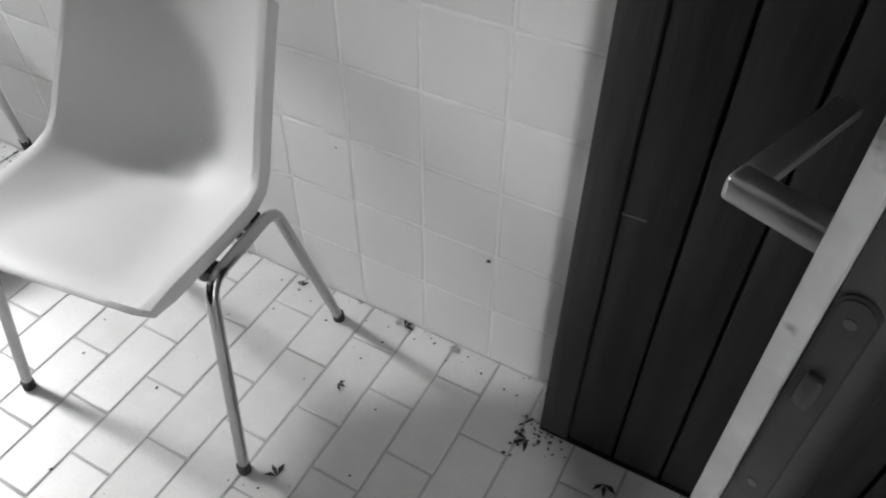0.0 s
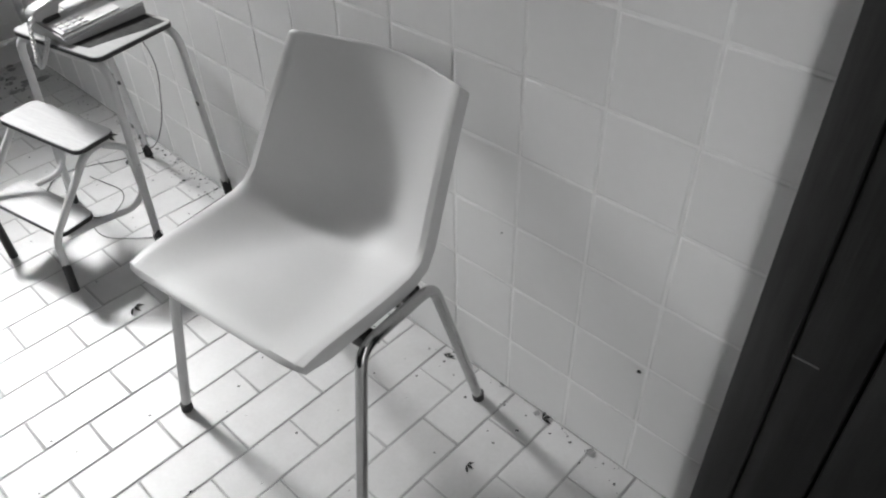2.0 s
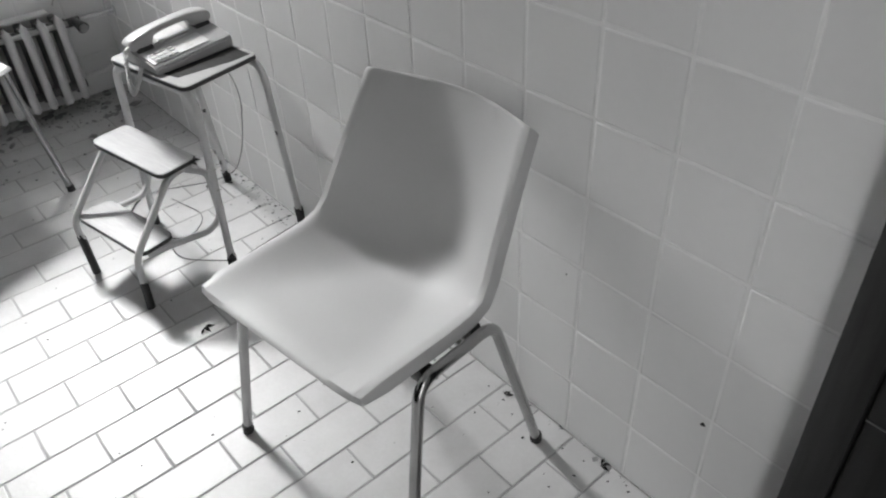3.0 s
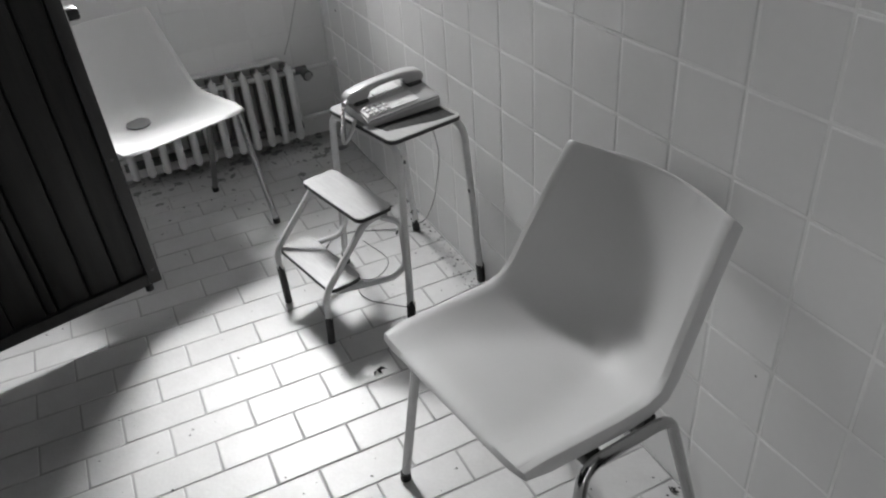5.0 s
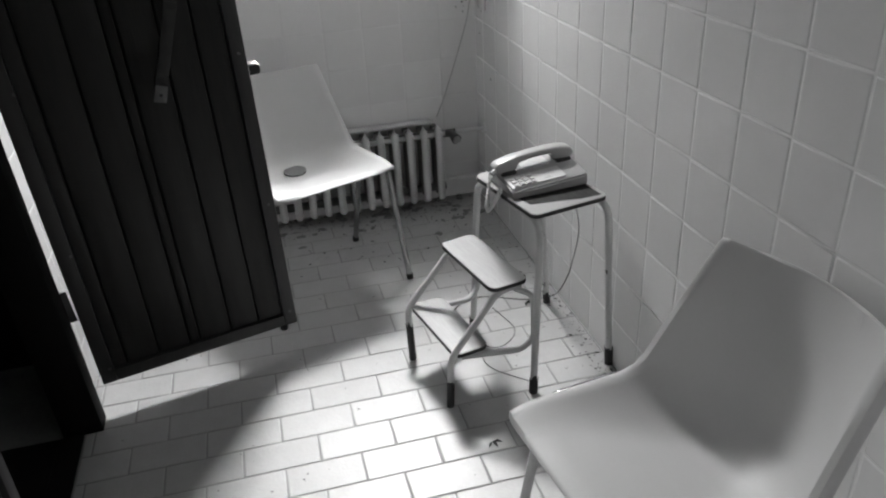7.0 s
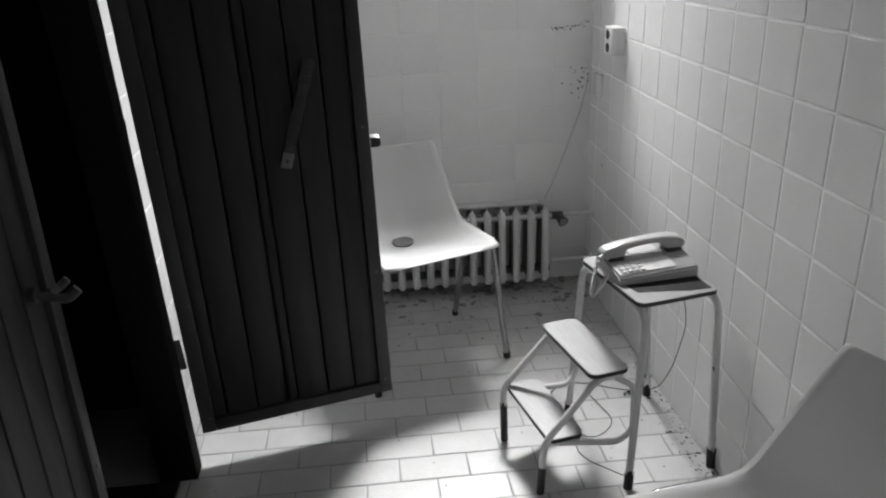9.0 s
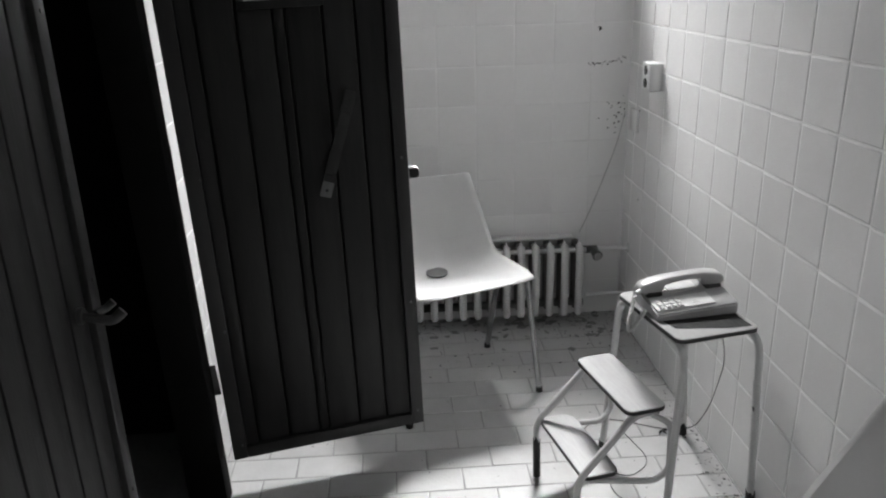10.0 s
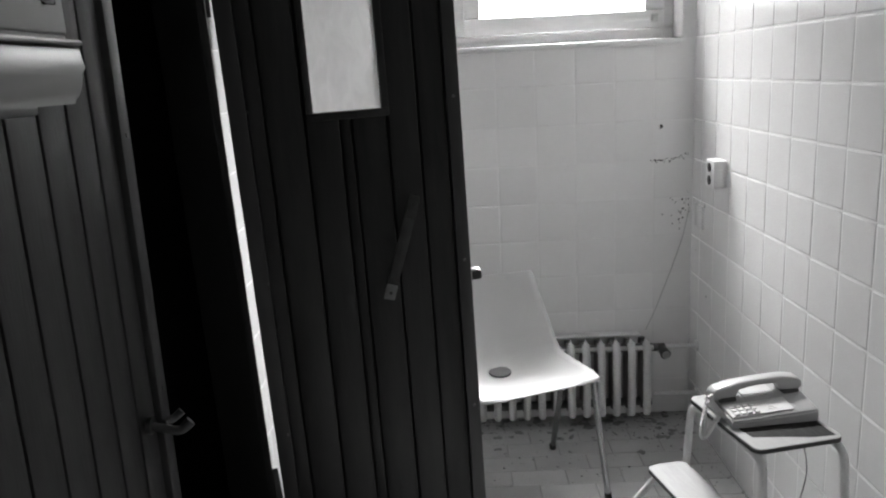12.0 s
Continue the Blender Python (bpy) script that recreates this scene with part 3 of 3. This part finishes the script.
def cubicle_door(name, m, width, cuts, z0, z1, label, glazed=True):
    """Local x runs from the hinges to the free edge, the face looks along -y."""
    door = tagged(thing(name, m, label, "door", "cubicle doors"), kind="structure")
    hole = (0.175, 0.345, 1.335, 1.76)
    holes = (hole,) if glazed else ()
    rail = 0.036
    for lo, hi in (((0, -0.004, z0), (rail, 0.030, z1)), ((width - rail, -0.004, z0), (width, 0.030, z1)), ((rail, -0.004, z0), (width - rail, 0.030, z0 + rail)), ((rail, -0.004, z1 - rail), (width - rail, 0.030, z1))):
        part("rail", box(lo, hi, 0.003), DARK_FRAME, door, "worn dark frame rail")
    planks(door, cuts, z0 + rail, z1 - rail, 0.006, 0.018, holes)
    backing = bmesh.new()
    if glazed:
        for lo, hi in (((rail, 0.018, z0 + rail), (width - rail, 0.026, hole[2])), ((rail, 0.018, hole[3]), (width - rail, 0.026, z1 - rail)), ((rail, 0.018, hole[2]), (hole[0], 0.026, hole[3])), ((hole[1], 0.018, hole[2]), (width - rail, 0.026, hole[3]))):
            box(lo, hi, bm=backing)
    else:
        box((rail, 0.018, z0 + rail), (width - rail, 0.026, z1 - rail), bm=backing)
    part("backing", backing, BACKING_AND_SHADE, door)
    if glazed:
        u0, u1, h0, h1 = hole
        for lo, hi in (((u0 - 0.018, -0.002, h0 - 0.02), (u1 + 0.018, 0.028, h0)), ((u0 - 0.018, -0.002, h1), (u1 + 0.018, 0.028, h1 + 0.02)), ((u0 - 0.018, -0.002, h0), (u0, 0.028, h1)), ((u1, -0.002, h0), (u1 + 0.018, 0.028, h1))):
            part("glazing_bead", box(lo, hi, 0.002), DARK_WOOD, door)
        pane = part("pane", box((u0 + 0.0005, 0.012, h0 + 0.0005), (u1 - 0.0005, 0.016, h1 - 0.0005)), glass, door, "bright frosted glass pane")
        pane.visible_shadow = False
    for z in (z0 + 0.045, z0 + 0.40, z0 + 0.82, z0 + 1.25):
        for x in (0.017, width - 0.017):
            screw = part("screw", disc(0.004, 0.002, 10), BRASS, door)
            screw.matrix_local = pose(x, -0.004, z, 90)
    return door


HINGE, FREE = Vector((0.783, -1.416)), Vector((0.661, -0.882))
turn = math.degrees(math.atan2(FREE.y - HINGE.y, FREE.x - HINGE.x))
door_1 = cubicle_door("door_1", pose(HINGE.x, HINGE.y, 0, 0, 0, turn) @ pose(0.012, 0, 0, 0, -1.2, 0), 0.548, [0.036, 0.072, 0.152, 0.238, 0.267, 0.357, 0.438, 0.512], 0.10, 1.98, "dark plank cubicle door standing open, with frosted pane")
strap = part("pull_strap", plate(rounded_rect(0.0145, 0.140, 0.004), 0, 0.004, 0.001), STRAP, door_1, "worn flat metal pull handle set askew")
strap_end = part("end_plate", plate(rounded_rect(0.0150, 0.020, 0.003), 0.0042, 0.0056, 0.0005), STRAP_END, strap, "bare pale metal end")
strap_end.matrix_local = pose(0, -0.119, 0)
for v in (-0.088, 0.090):
    band = part("band", plate(rounded_rect(0.0152, 0.009, 0.003), 0.0042, 0.0060, 0.0005), BLACK, strap)
    band.matrix_local = pose(0, v, 0)
for v in (-0.121, 0.117):
    bolt = part("bolt", disc(0.0042, 0.0015, 12), BLACK, strap)
    bolt.matrix_local = pose(0, v, 0.0058 if v < 0 else 0.0042)
strap.matrix_local = pose(0.361, -0.030, 0.978, 90, 19, 0)
for z in (-0.115, 0.115):
    stand = part("standoff", tube([(0, 0, 0), (0, 0.034, 0)], 0.007, 10, 0), STEEL, door_1)
    stand.matrix_local = pose(0.361 + 0.326 * z, -0.028, 0.978 + 0.945 * z)
post = tagged(part("trim_post", box((0.800, LEFT - 0.09, 0.0), (0.86, LEFT + 0.014, 2.06), 0.003), BACKING_AND_SHADE), "black door post of an unlit cubicle", "trim", kind="structure")
post.data.transform(pose(0, LEFT + 0.015, 0) @ pose(0, 0, 0, 1.82) @ pose(0, -LEFT, 0))
knob = part("door_handle", box((0.552, 0.028, 0.850), (0.586, 0.056, 0.878), 0.007), BLACK, door_1, "dull metal lever handle")
# the highlight on the dark handle is built as a brighter cap
part("cap", box((0.553, 0.026, 0.8785), (0.580, 0.052, 0.883), 0.002), STEEL, knob, "bright metal top for the handle's highlight")
part("spindle", tube([(0.520, 0.042, 0.864), (0.556, 0.042, 0.864)], 0.008, 10, 0), STEEL, knob)
part("latch", box((0.548, 0.004, 0.80), (0.551, 0.022, 0.88)), STEEL, door_1)
for z in (0.36, 0.965, 1.62):
    part("hinge", box((-0.036, 0.0, z - 0.045), (0.014 if z < 0.5 else 0.002, 0.005, z + 0.045), 0.001), BLACK, door_1, "black steel hinge")
    part("hinge_pin", tube([(-0.014, -0.002, z - 0.055), (-0.014, -0.002, z + 0.055)], 0.006, 10, 0), BLACK, door_1)

for o in door_1.children_recursive:
    if o.data.users == 1:
        for v in o.data.vertices:
            v.co.x -= (0.09 * min(v.co.z, 0.35) + 0.02 * min(v.co.z, 0.7) - 0.008 * max(0.0, v.co.z - 0.7)) * max(0.0, 1 - v.co.x / 0.15) if o.location.length < 0.001 else 0.0

door_2 = cubicle_door("door_2", pose(2.012, LEFT + 0.02, 0, 0, 0, 180), 0.590, [0.036, 0.110, 0.186, 0.262, 0.338, 0.414, 0.488, 0.554], 0.10, 1.98, "dark plank cubicle door standing closed", glazed=False)
lever = part("door_handle", tube([(0.505, -0.002, 0.884), (0.505, -0.026, 0.878), (0.510, -0.050, 0.870), (0.518, -0.066, 0.884)], 0.0085, 12, 0.02, taper=(0.8, 1.05)), LEVER, door_2, "dull metal lever handle")
part("thumb_turn", tube([(0.512, -0.024, 0.884), (0.530, -0.034, 0.884), (0.536, -0.046, 0.894)], 0.007, 12, 0.015), LEVER, lever)
part("rose", tube([(0.505, -0.008, 0.884), (0.505, 0.0, 0.884)], 0.014, 16, 0), BRASS, door_2)


def dispenser(m):
    unit = thing("towel_dispenser", m, "grey plastic dispenser fixed to a dark plank door", "dispenser")
    body = part("body", box((-0.134, 0.0, 0.06), (0.134, 0.092, 0.34), 0.014, 3), DISPENSER, unit)
    front = [(0.137, 0.066), (-0.137, 0.066)]
    for side, a0 in ((-1, 180), (1, 270)):
        for k in range(7):
            a = radians(a0 + 15 * k)
            front.append((side * 0.099 + 0.036 * math.cos(a), 0.042 + 0.038 * math.sin(a)))
    chin = plate(front, 0.0, 0.104, 0.010)
    for v in chin.verts:
        v.co = Vector((v.co.x, v.co.z, v.co.y))
    bmesh.ops.recalc_face_normals(chin, faces=chin.faces)
    part("chin", chin, DISPENSER, unit, "rounded lower cover")
    part("ledge", box((-0.136, 0.080, 0.0665), (0.136, 0.1055, 0.073), 0.003), DISPENSER, unit)
    cover = part("cover", box((-0.124, 0.088, 0.078), (0.118, 0.095, 0.33), 0.003), DISPENSER, unit)
    part("outlet", box((-0.085, 0.02, -0.006), (0.085, 0.070, 0.008), 0.003), DISPENSER, unit)
    part("latch", box((-0.104, 0.094, 0.108), (-0.078, 0.097, 0.130), 0.003), BLACK, cover)
    return unit


dispenser(pose(1.905, LEFT + 0.025, 1.405))

# dark plank panel by the entrance, and the narrow door that stands ajar before it
panel = thing("plank_panel", pose(2.511, -0.10, 0), "dark stained plank panel standing against the tiled wall", "panel")
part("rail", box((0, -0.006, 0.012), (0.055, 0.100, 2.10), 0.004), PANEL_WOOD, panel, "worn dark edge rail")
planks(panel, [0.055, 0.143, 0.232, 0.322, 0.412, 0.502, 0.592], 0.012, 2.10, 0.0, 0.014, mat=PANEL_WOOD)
part("backing", box((0.055, 0.014, 0.012), (0.60, 0.022, 2.10)), BACKING_AND_SHADE, panel)
part("scratch", box((0.058, -0.0012, 0.590), (0.092, 0.001, 0.5925)), EDGE_PAINT, panel, "pale scratch")
part("plinth", box((0.0, -0.002, 0.0), (0.60, 0.02, 0.012)), BACKING_AND_SHADE, panel)

leaf = tagged(thing("door_3", pose(2.761, -0.500, 0, 0, 0, 70.4), "dark wooden door ajar with a pale worn edge", "door"), kind="structure")
part("leaf", box((0.0, -0.047, 0.02), (0.38, -0.018, 2.05), 0.002), DARK_FRAME, leaf)
part("edge_lip", box((-0.012, -0.0175, 0.02), (0.38, 0.0, 2.05), 0.002), EDGE_PAINT, leaf, "pale worn door edge")
plate_turn = Matrix(((0, 0, 1, -0.0030), (1, 0, 0, -0.0335), (0, 1, 0, 0.85), (0, 0, 0, 1)))
groove = part("lock_groove", plate(rounded_rect(0.0130, 0.116, 0.0125, 5), 0.0005, 0.0026), BLACK, leaf)
groove.data.transform(plate_turn)
lock = part("lock_plate", plate(rounded_rect(0.0108, 0.113, 0.0105, 5), -0.0006, 0.0022), LOCK, leaf, "steel lock plate")
lock.data.transform(plate_turn)
part("latch_bolt", box((-0.010, -0.039, 0.865), (-0.0026, -0.027, 0.895), 0.002), BLACK, lock)
for z in (0.755, 0.945):
    s = part("screw", disc(0.004, 0.0015, 10), BRASS, lock)
    s.matrix_local = pose(-0.0026, -0.033, z, 0, -90, 0)
handle = part("door_handle", box((0.026, 0.0, 0.948), (0.050, 0.079, 0.969), 0.005, 3), ALUMINIUM, leaf, "flat brushed lever handle")
part("grip", box((0.048, 0.057, 0.956), (0.170, 0.079, 0.967), 0.003), ALUMINIUM, handle)

# ---------------------------------------------------------------- wall fittings
socket = thing("wall_socket", pose(0.03, 0.0, 1.035), "white double wall socket box on the tiles", "socket")
part("box", box((-0.042, -0.046, -0.047), (0.042, -0.001, 0.047), 0.004), WHITE_PAINT, socket)
for z in (-0.022, 0.022):
    face = part("outlet", disc(0.016, 0.003, 20), BLACK, socket)
    face.matrix_local = pose(0.0, -0.0455, z, 90)
patch = part("blanking_plate", box((-0.235, -0.010, 0.80), (-0.150, -0.001, 0.885), 0.002), WALL_TILE)
tagged(patch, "pale blanking plate with dark edges near the corner", "plate")
wire = part("wall_wire", tube([(BACK + 0.004, -0.012, 0.86), (BACK + 0.004, -0.035, 0.74), (BACK + 0.004, -0.090, 0.58), (BACK + 0.004, -0.150, 0.42), (BACK + 0.004, -0.178, 0.364)], 0.0022, 6, 0.05), CORD)
tagged(wire, "thin grey wire running down the back wall", "wire")
wire = part("phone_wire", tube([(0.78, -0.07, 0.525), (0.80, -0.014, 0.36), (0.72, -0.014, 0.14), (0.66, -0.03, 0.03), (0.62, -0.10, 0.004), (0.52, -0.30, 0.004), (0.66, -0.42, 0.004), (0.80, -0.34, 0.004), (0.92, -0.36, 0.004), (1.02, -0.26, 0.004)], 0.0014, 6, 0.08), WIRE)
tagged(wire, "thin dark telephone wire trailing over the floor", "wire")
wire = part("loose_wire", tube([(0.50, -0.26, 0.004), (0.58, -0.36, 0.004), (0.72, -0.40, 0.012), (0.86, -0.30, 0.004), (0.78, -0.20, 0.004), (0.62, -0.24, 0.004)], 0.0013, 6, 0.08), WIRE)
tagged(wire, "thin dark loose wire curled under the stool", "wire")

# ---------------------------------------------------------------- dirt
rng = random.Random(7)


def speck(bm, x, y, z, r, nx=(0, 0, 1)):
    n = Vector(nx)
    a = n.orthogonal().normalized()
    b = n.cross(a)
    k0 = rng.random() * 6.28
    ring = [bm.verts.new(Vector((x, y, z)) + (a * math.cos(k0 + k * 1.047) * rng.uniform(0.4, 1.2) + b * math.sin(k0 + k * 1.047) * rng.uniform(0.3, 1.0)) * r) for k in range(6)]
    tip = bm.verts.new(Vector((x, y, z)) + n * r * rng.uniform(0.2, 0.6))
    for k in range(6):
        bm.faces.new((ring[k], ring[(k + 1) % 6], tip))


bm = bmesh.new()
for k in range(420):
    x = rng.uniform(BACK + 0.02, 2.5)
    y = -abs(rng.gauss(0, 0.045)) - 0.003 if rng.random() < 0.55 else rng.uniform(LEFT + 0.05, -0.01)
    speck(bm, x, y, 0.0015, rng.choice((0.0015, 0.002, 0.003, 0.004)))
for k in range(160):
    speck(bm, rng.uniform(BACK + 0.01, 0.25), rng.uniform(-1.2, -0.01), 0.0015, rng.choice((0.002, 0.003, 0.006)))
for k in range(220):
    speck(bm, BACK + 0.012 + abs(rng.gauss(0, 0.10)), rng.uniform(-1.05, -0.10), 0.0012, rng.choice((0.002, 0.003, 0.005)))
for k in range(70):
    speck(bm, 2.47 + abs(rng.gauss(0, 0.05)), -0.09 - abs(rng.gauss(0, 0.035)), 0.0015, rng.choice((0.002, 0.003, 0.005)))
for k in range(60):
    speck(bm, rng.uniform(0.55, 1.10), -0.012 - abs(rng.gauss(0, 0.04)), 0.0015, rng.choice((0.002, 0.003, 0.004, 0.006)))
crumbs = tagged(part("floor_crumbs", bm, DIRT), "dark crumbs and grit scattered over the floor tiles", "dirt", kind="stuff")
bm = bmesh.new()
for x, z, r in ((2.336, 0.284, 0.006), (-0.10, 0.552, 0.007), (2.02, 0.42, 0.003), (1.3, 0.32, 0.003), (-0.145, 0.886, 0.006), (-0.16, 0.80, 0.005), (-0.24, 0.80, 0.006), (-0.235, 0.70, 0.004), (-0.20, 0.79, 0.004)):
    speck(bm, x, -0.002, z, r, (0, -1, 0))
marks = [(-0.125, 1.180, 0.011), (-0.127, 1.172, 0.006)]
marks += [(-0.02 - 0.15 * k / 26, 1.062 - 0.02 * k / 26 + rng.gauss(0, 0.006), rng.uniform(0.002, 0.006)) for k in range(26)]
marks += [(-abs(rng.gauss(0, 0.045)) - 0.004, rng.gauss(0.84, 0.035), rng.uniform(0.002, 0.0065)) for k in range(26)]
for y, z, r in marks:
    speck(bm, BACK + 0.002, y, z, r, (1, 0, 0))
spots = tagged(part("wall_spots", bm, DIRT), "small dark holes and dirt spots on the wall tiles", "dirt", kind="stuff")


def leaf_scrap(x, y, size, a):
    """A torn, curled scrap of dry leaf."""
    bm = bmesh.new()
    for lobe in range(3):
        ang = a + (lobe - 1) * 0.9
        d = Vector((math.cos(ang), math.sin(ang), 0))
        s = Vector((-d.y, d.x, 0))
        c = [Vector((0, 0, 0)), d * size * 0.5 + s * size * 0.16 + Vector((0, 0, size * 0.22)), d * size, d * size * 0.5 - s * size * 0.16 + Vector((0, 0, size * 0.1))]
        bm.faces.new([bm.verts.new(v) for v in c])
    bmesh.ops.solidify(bm, geom=bm.faces[:], thickness=0.0012)
    ob = part("dry_leaf", bm, DIRT)
    ob.location = (x, y, 0.002)
    return tagged(ob, "dark curled scrap of dry leaf on the floor", "leaf", "dry leaf scraps")


for row in ((1.222, -0.435, 0.027, 0.3), (2.135, -0.425, 0.027, 2.6), (2.160, -0.018, 0.022, 1.0), (2.118, -0.208, 0.018, 0.2), (1.90, -0.03, 0.018, 2.0), (2.50, -0.135, 0.03, 4.0), (2.66, -0.15, 0.028, 5.0), (0.45, -0.10, 0.04, 1.2), (0.30, -0.18, 0.035, 2.2), (0.62, -0.12, 0.03, 0.5)):
    leaf_scrap(*row)

# grime patches, which also darken the floor in place of the radiator's shade
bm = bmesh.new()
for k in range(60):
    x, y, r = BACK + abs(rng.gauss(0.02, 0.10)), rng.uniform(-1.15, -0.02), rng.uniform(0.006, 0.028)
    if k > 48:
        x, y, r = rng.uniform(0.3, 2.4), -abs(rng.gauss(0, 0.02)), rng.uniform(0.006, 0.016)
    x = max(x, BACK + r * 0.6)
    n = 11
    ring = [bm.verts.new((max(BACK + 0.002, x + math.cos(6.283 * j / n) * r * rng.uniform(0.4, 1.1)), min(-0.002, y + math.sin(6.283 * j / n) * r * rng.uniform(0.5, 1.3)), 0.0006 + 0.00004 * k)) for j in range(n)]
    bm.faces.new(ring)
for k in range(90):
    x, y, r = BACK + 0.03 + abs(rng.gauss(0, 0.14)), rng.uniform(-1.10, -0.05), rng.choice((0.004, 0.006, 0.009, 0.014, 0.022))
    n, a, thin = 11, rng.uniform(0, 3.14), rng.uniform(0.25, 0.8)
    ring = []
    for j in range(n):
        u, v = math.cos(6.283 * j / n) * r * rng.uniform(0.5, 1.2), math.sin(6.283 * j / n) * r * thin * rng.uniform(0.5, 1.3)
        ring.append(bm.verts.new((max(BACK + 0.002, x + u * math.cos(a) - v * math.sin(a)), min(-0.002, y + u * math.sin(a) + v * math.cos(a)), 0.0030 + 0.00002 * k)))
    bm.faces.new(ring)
grime = tagged(part("floor_grime", bm, GRIME_SHADE, None, "", False), "dark dried grime, painted also as shade on the floor under the radiator", "grime", kind="stuff")

# ---------------------------------------------------------------- tiles, last


def tile_mesh(w, d, h, name, e=0.0022, rim=0.0008):
    """A tile w by d with a softly bevelled rim, its top at height 0."""
    out = [(-w / 2, -d / 2), (w / 2, -d / 2), (w / 2, d / 2), (-w / 2, d / 2)]
    verts = [(x, y, -h) for x, y in out] + [(x, y, -3.2 * rim) for x, y in out]
    verts += [(x - math.copysign(e * 0.35, x), y - math.copysign(e * 0.35, y), -rim) for x, y in out]
    verts += [(x - math.copysign(e * 1.2, x), y - math.copysign(e * 1.2, y), 0) for x, y in out]
    faces = [(r * 4 + k, r * 4 + (k + 1) % 4, r * 4 + 4 + (k + 1) % 4, r * 4 + 4 + k) for r in range(3) for k in range(4)] + [(12, 13, 14, 15)]
    me = bpy.data.meshes.new(name)
    me.from_pydata(verts, [], faces)
    me.polygons.foreach_set("use_smooth", [True] * 12 + [False])
    return me


MESHES = {}


def lay(kind, parent, mat, w, d, m, h=0.006):
    key = (kind, round(w, 4), round(d, 4))
    if key not in MESHES:
        MESHES[key] = tile_mesh(w, d, h, "tile", {"floor": 0.0022, "wall": 0.0034, "back": 0.0034}[kind], {"floor": 0.0008, "wall": 0.0009, "back": 0.0003}[kind])
        MESHES[key].materials.append(mat)
    ob = new("tile", MESHES[key])
    ob.parent = parent
    k = {"back": 0.3, "wall": 0.55, "floor": 0.9}[kind]
    wobble = pose(0, 0, k * rng.gauss(0, 0.00025), k * rng.gauss(0, 0.16), k * rng.gauss(0, 0.16), 0)
    ob.matrix_world = m @ wobble
    return ob


def cells(lo, hi, start, pitch):
    """Edges of a row of tiles between lo and hi whose joints lie at start + k * pitch."""
    k = math.ceil((lo - start) / pitch + 1e-6)
    cut = [lo]
    while start + k * pitch < hi - 0.004:
        if start + k * pitch > lo + 0.004:
            cut.append(start + k * pitch)
        k += 1
    return list(zip(cut, cut[1:] + [hi]))


GAP = 0.0036
joined = {}


def spare(key, w, d, m):
    joined.setdefault(key, []).append((w, d, m))


# right wall
for x0, x1 in cells(BACK, NEAR - 0.01, 2.20, 0.15):
    for z0, z1 in cells(0.0, HIGH, 0.0, 0.15):
        m = pose((x0 + x1) / 2, 0, (z0 + z1) / 2, 90)
        if z1 < 1.82 and x0 < 2.5:
            lay("wall", wall_right, WALL_TILE, x1 - x0 - GAP, z1 - z0 - GAP, m)
        else:
            spare("right", x1 - x0 - GAP, z1 - z0 - GAP, m)
# back wall
for y0, y1 in cells(LEFT, -0.001, 0.0, 0.15):
    for z0, z1 in cells(0.0, HIGH, 0.0, 0.15):
        m = pose(BACK, (y0 + y1) / 2, (z0 + z1) / 2) @ pose(0, 0, 0, 90, 0, 90)
        if z0 < WIN[2] - 0.01:
            lay("back", wall_back, WALL_TILE, y1 - y0 - GAP, z1 - z0 - GAP, m)
        elif y1 <= WIN[0] + 0.01 or z0 >= WIN[3] - 0.01:
            spare("back", y1 - y0 - GAP, z1 - z0 - GAP, m)
# left wall, short of the doorway
for x0, x1 in cells(BACK + 0.001, 0.799, 0.20, 0.15):
    for z0, z1 in cells(0.0, HIGH, 0.0, 0.15):
        spare("left", x1 - x0 - GAP, z1 - z0 - GAP, pose((x0 + x1) / 2, LEFT - 0.02, (z0 + z1) / 2, 90, 0, 180))
# floor: rows across the room, staggered by half a tile
for x0, x1 in cells(BACK, NEAR - 0.01, 1.156, 0.102):
    number = round((x0 - 1.156) / 0.102)
    if x0 == BACK:
        number = math.floor((x0 - 1.156) / 0.102)
    for y0, y1 in cells(LEFT - 0.019, -0.001, -0.767 if number % 2 == 0 else -0.869, 0.1945):
        m = pose((x0 + x1) / 2, (y0 + y1) / 2, 0)
        if 0.0 < x0 < 2.80:
            lay("floor", floor, FLOOR_TILE, x1 - x0 - 0.0036, y1 - y0 - 0.0036, m)
        else:
            spare("floor", x1 - x0 - 0.0036, y1 - y0 - 0.0036, m)
for key, parent, mat in (("right", wall_right, WALL_TILE), ("back", wall_back, WALL_TILE), ("left", wall_left, WALL_TILE), ("floor", floor, FLOOR_TILE)):
    verts, faces = [], []
    for w, d, m in joined[key]:
        me = tile_mesh(w, d, 0.006, "spare", 0.0034, 0.0005)
        base = len(verts)
        verts += [tuple(m @ v.co) for v in me.vertices]
        faces += [tuple(base + i for i in p.vertices) for p in me.polygons]
        bpy.data.meshes.remove(me)
    me = bpy.data.meshes.new("tiles")
    me.from_pydata(verts, [], faces)
    me.materials.append(mat)
    ob = new("tiles", me)
    ob.parent = parent
    tagged(ob, kind="stuff")
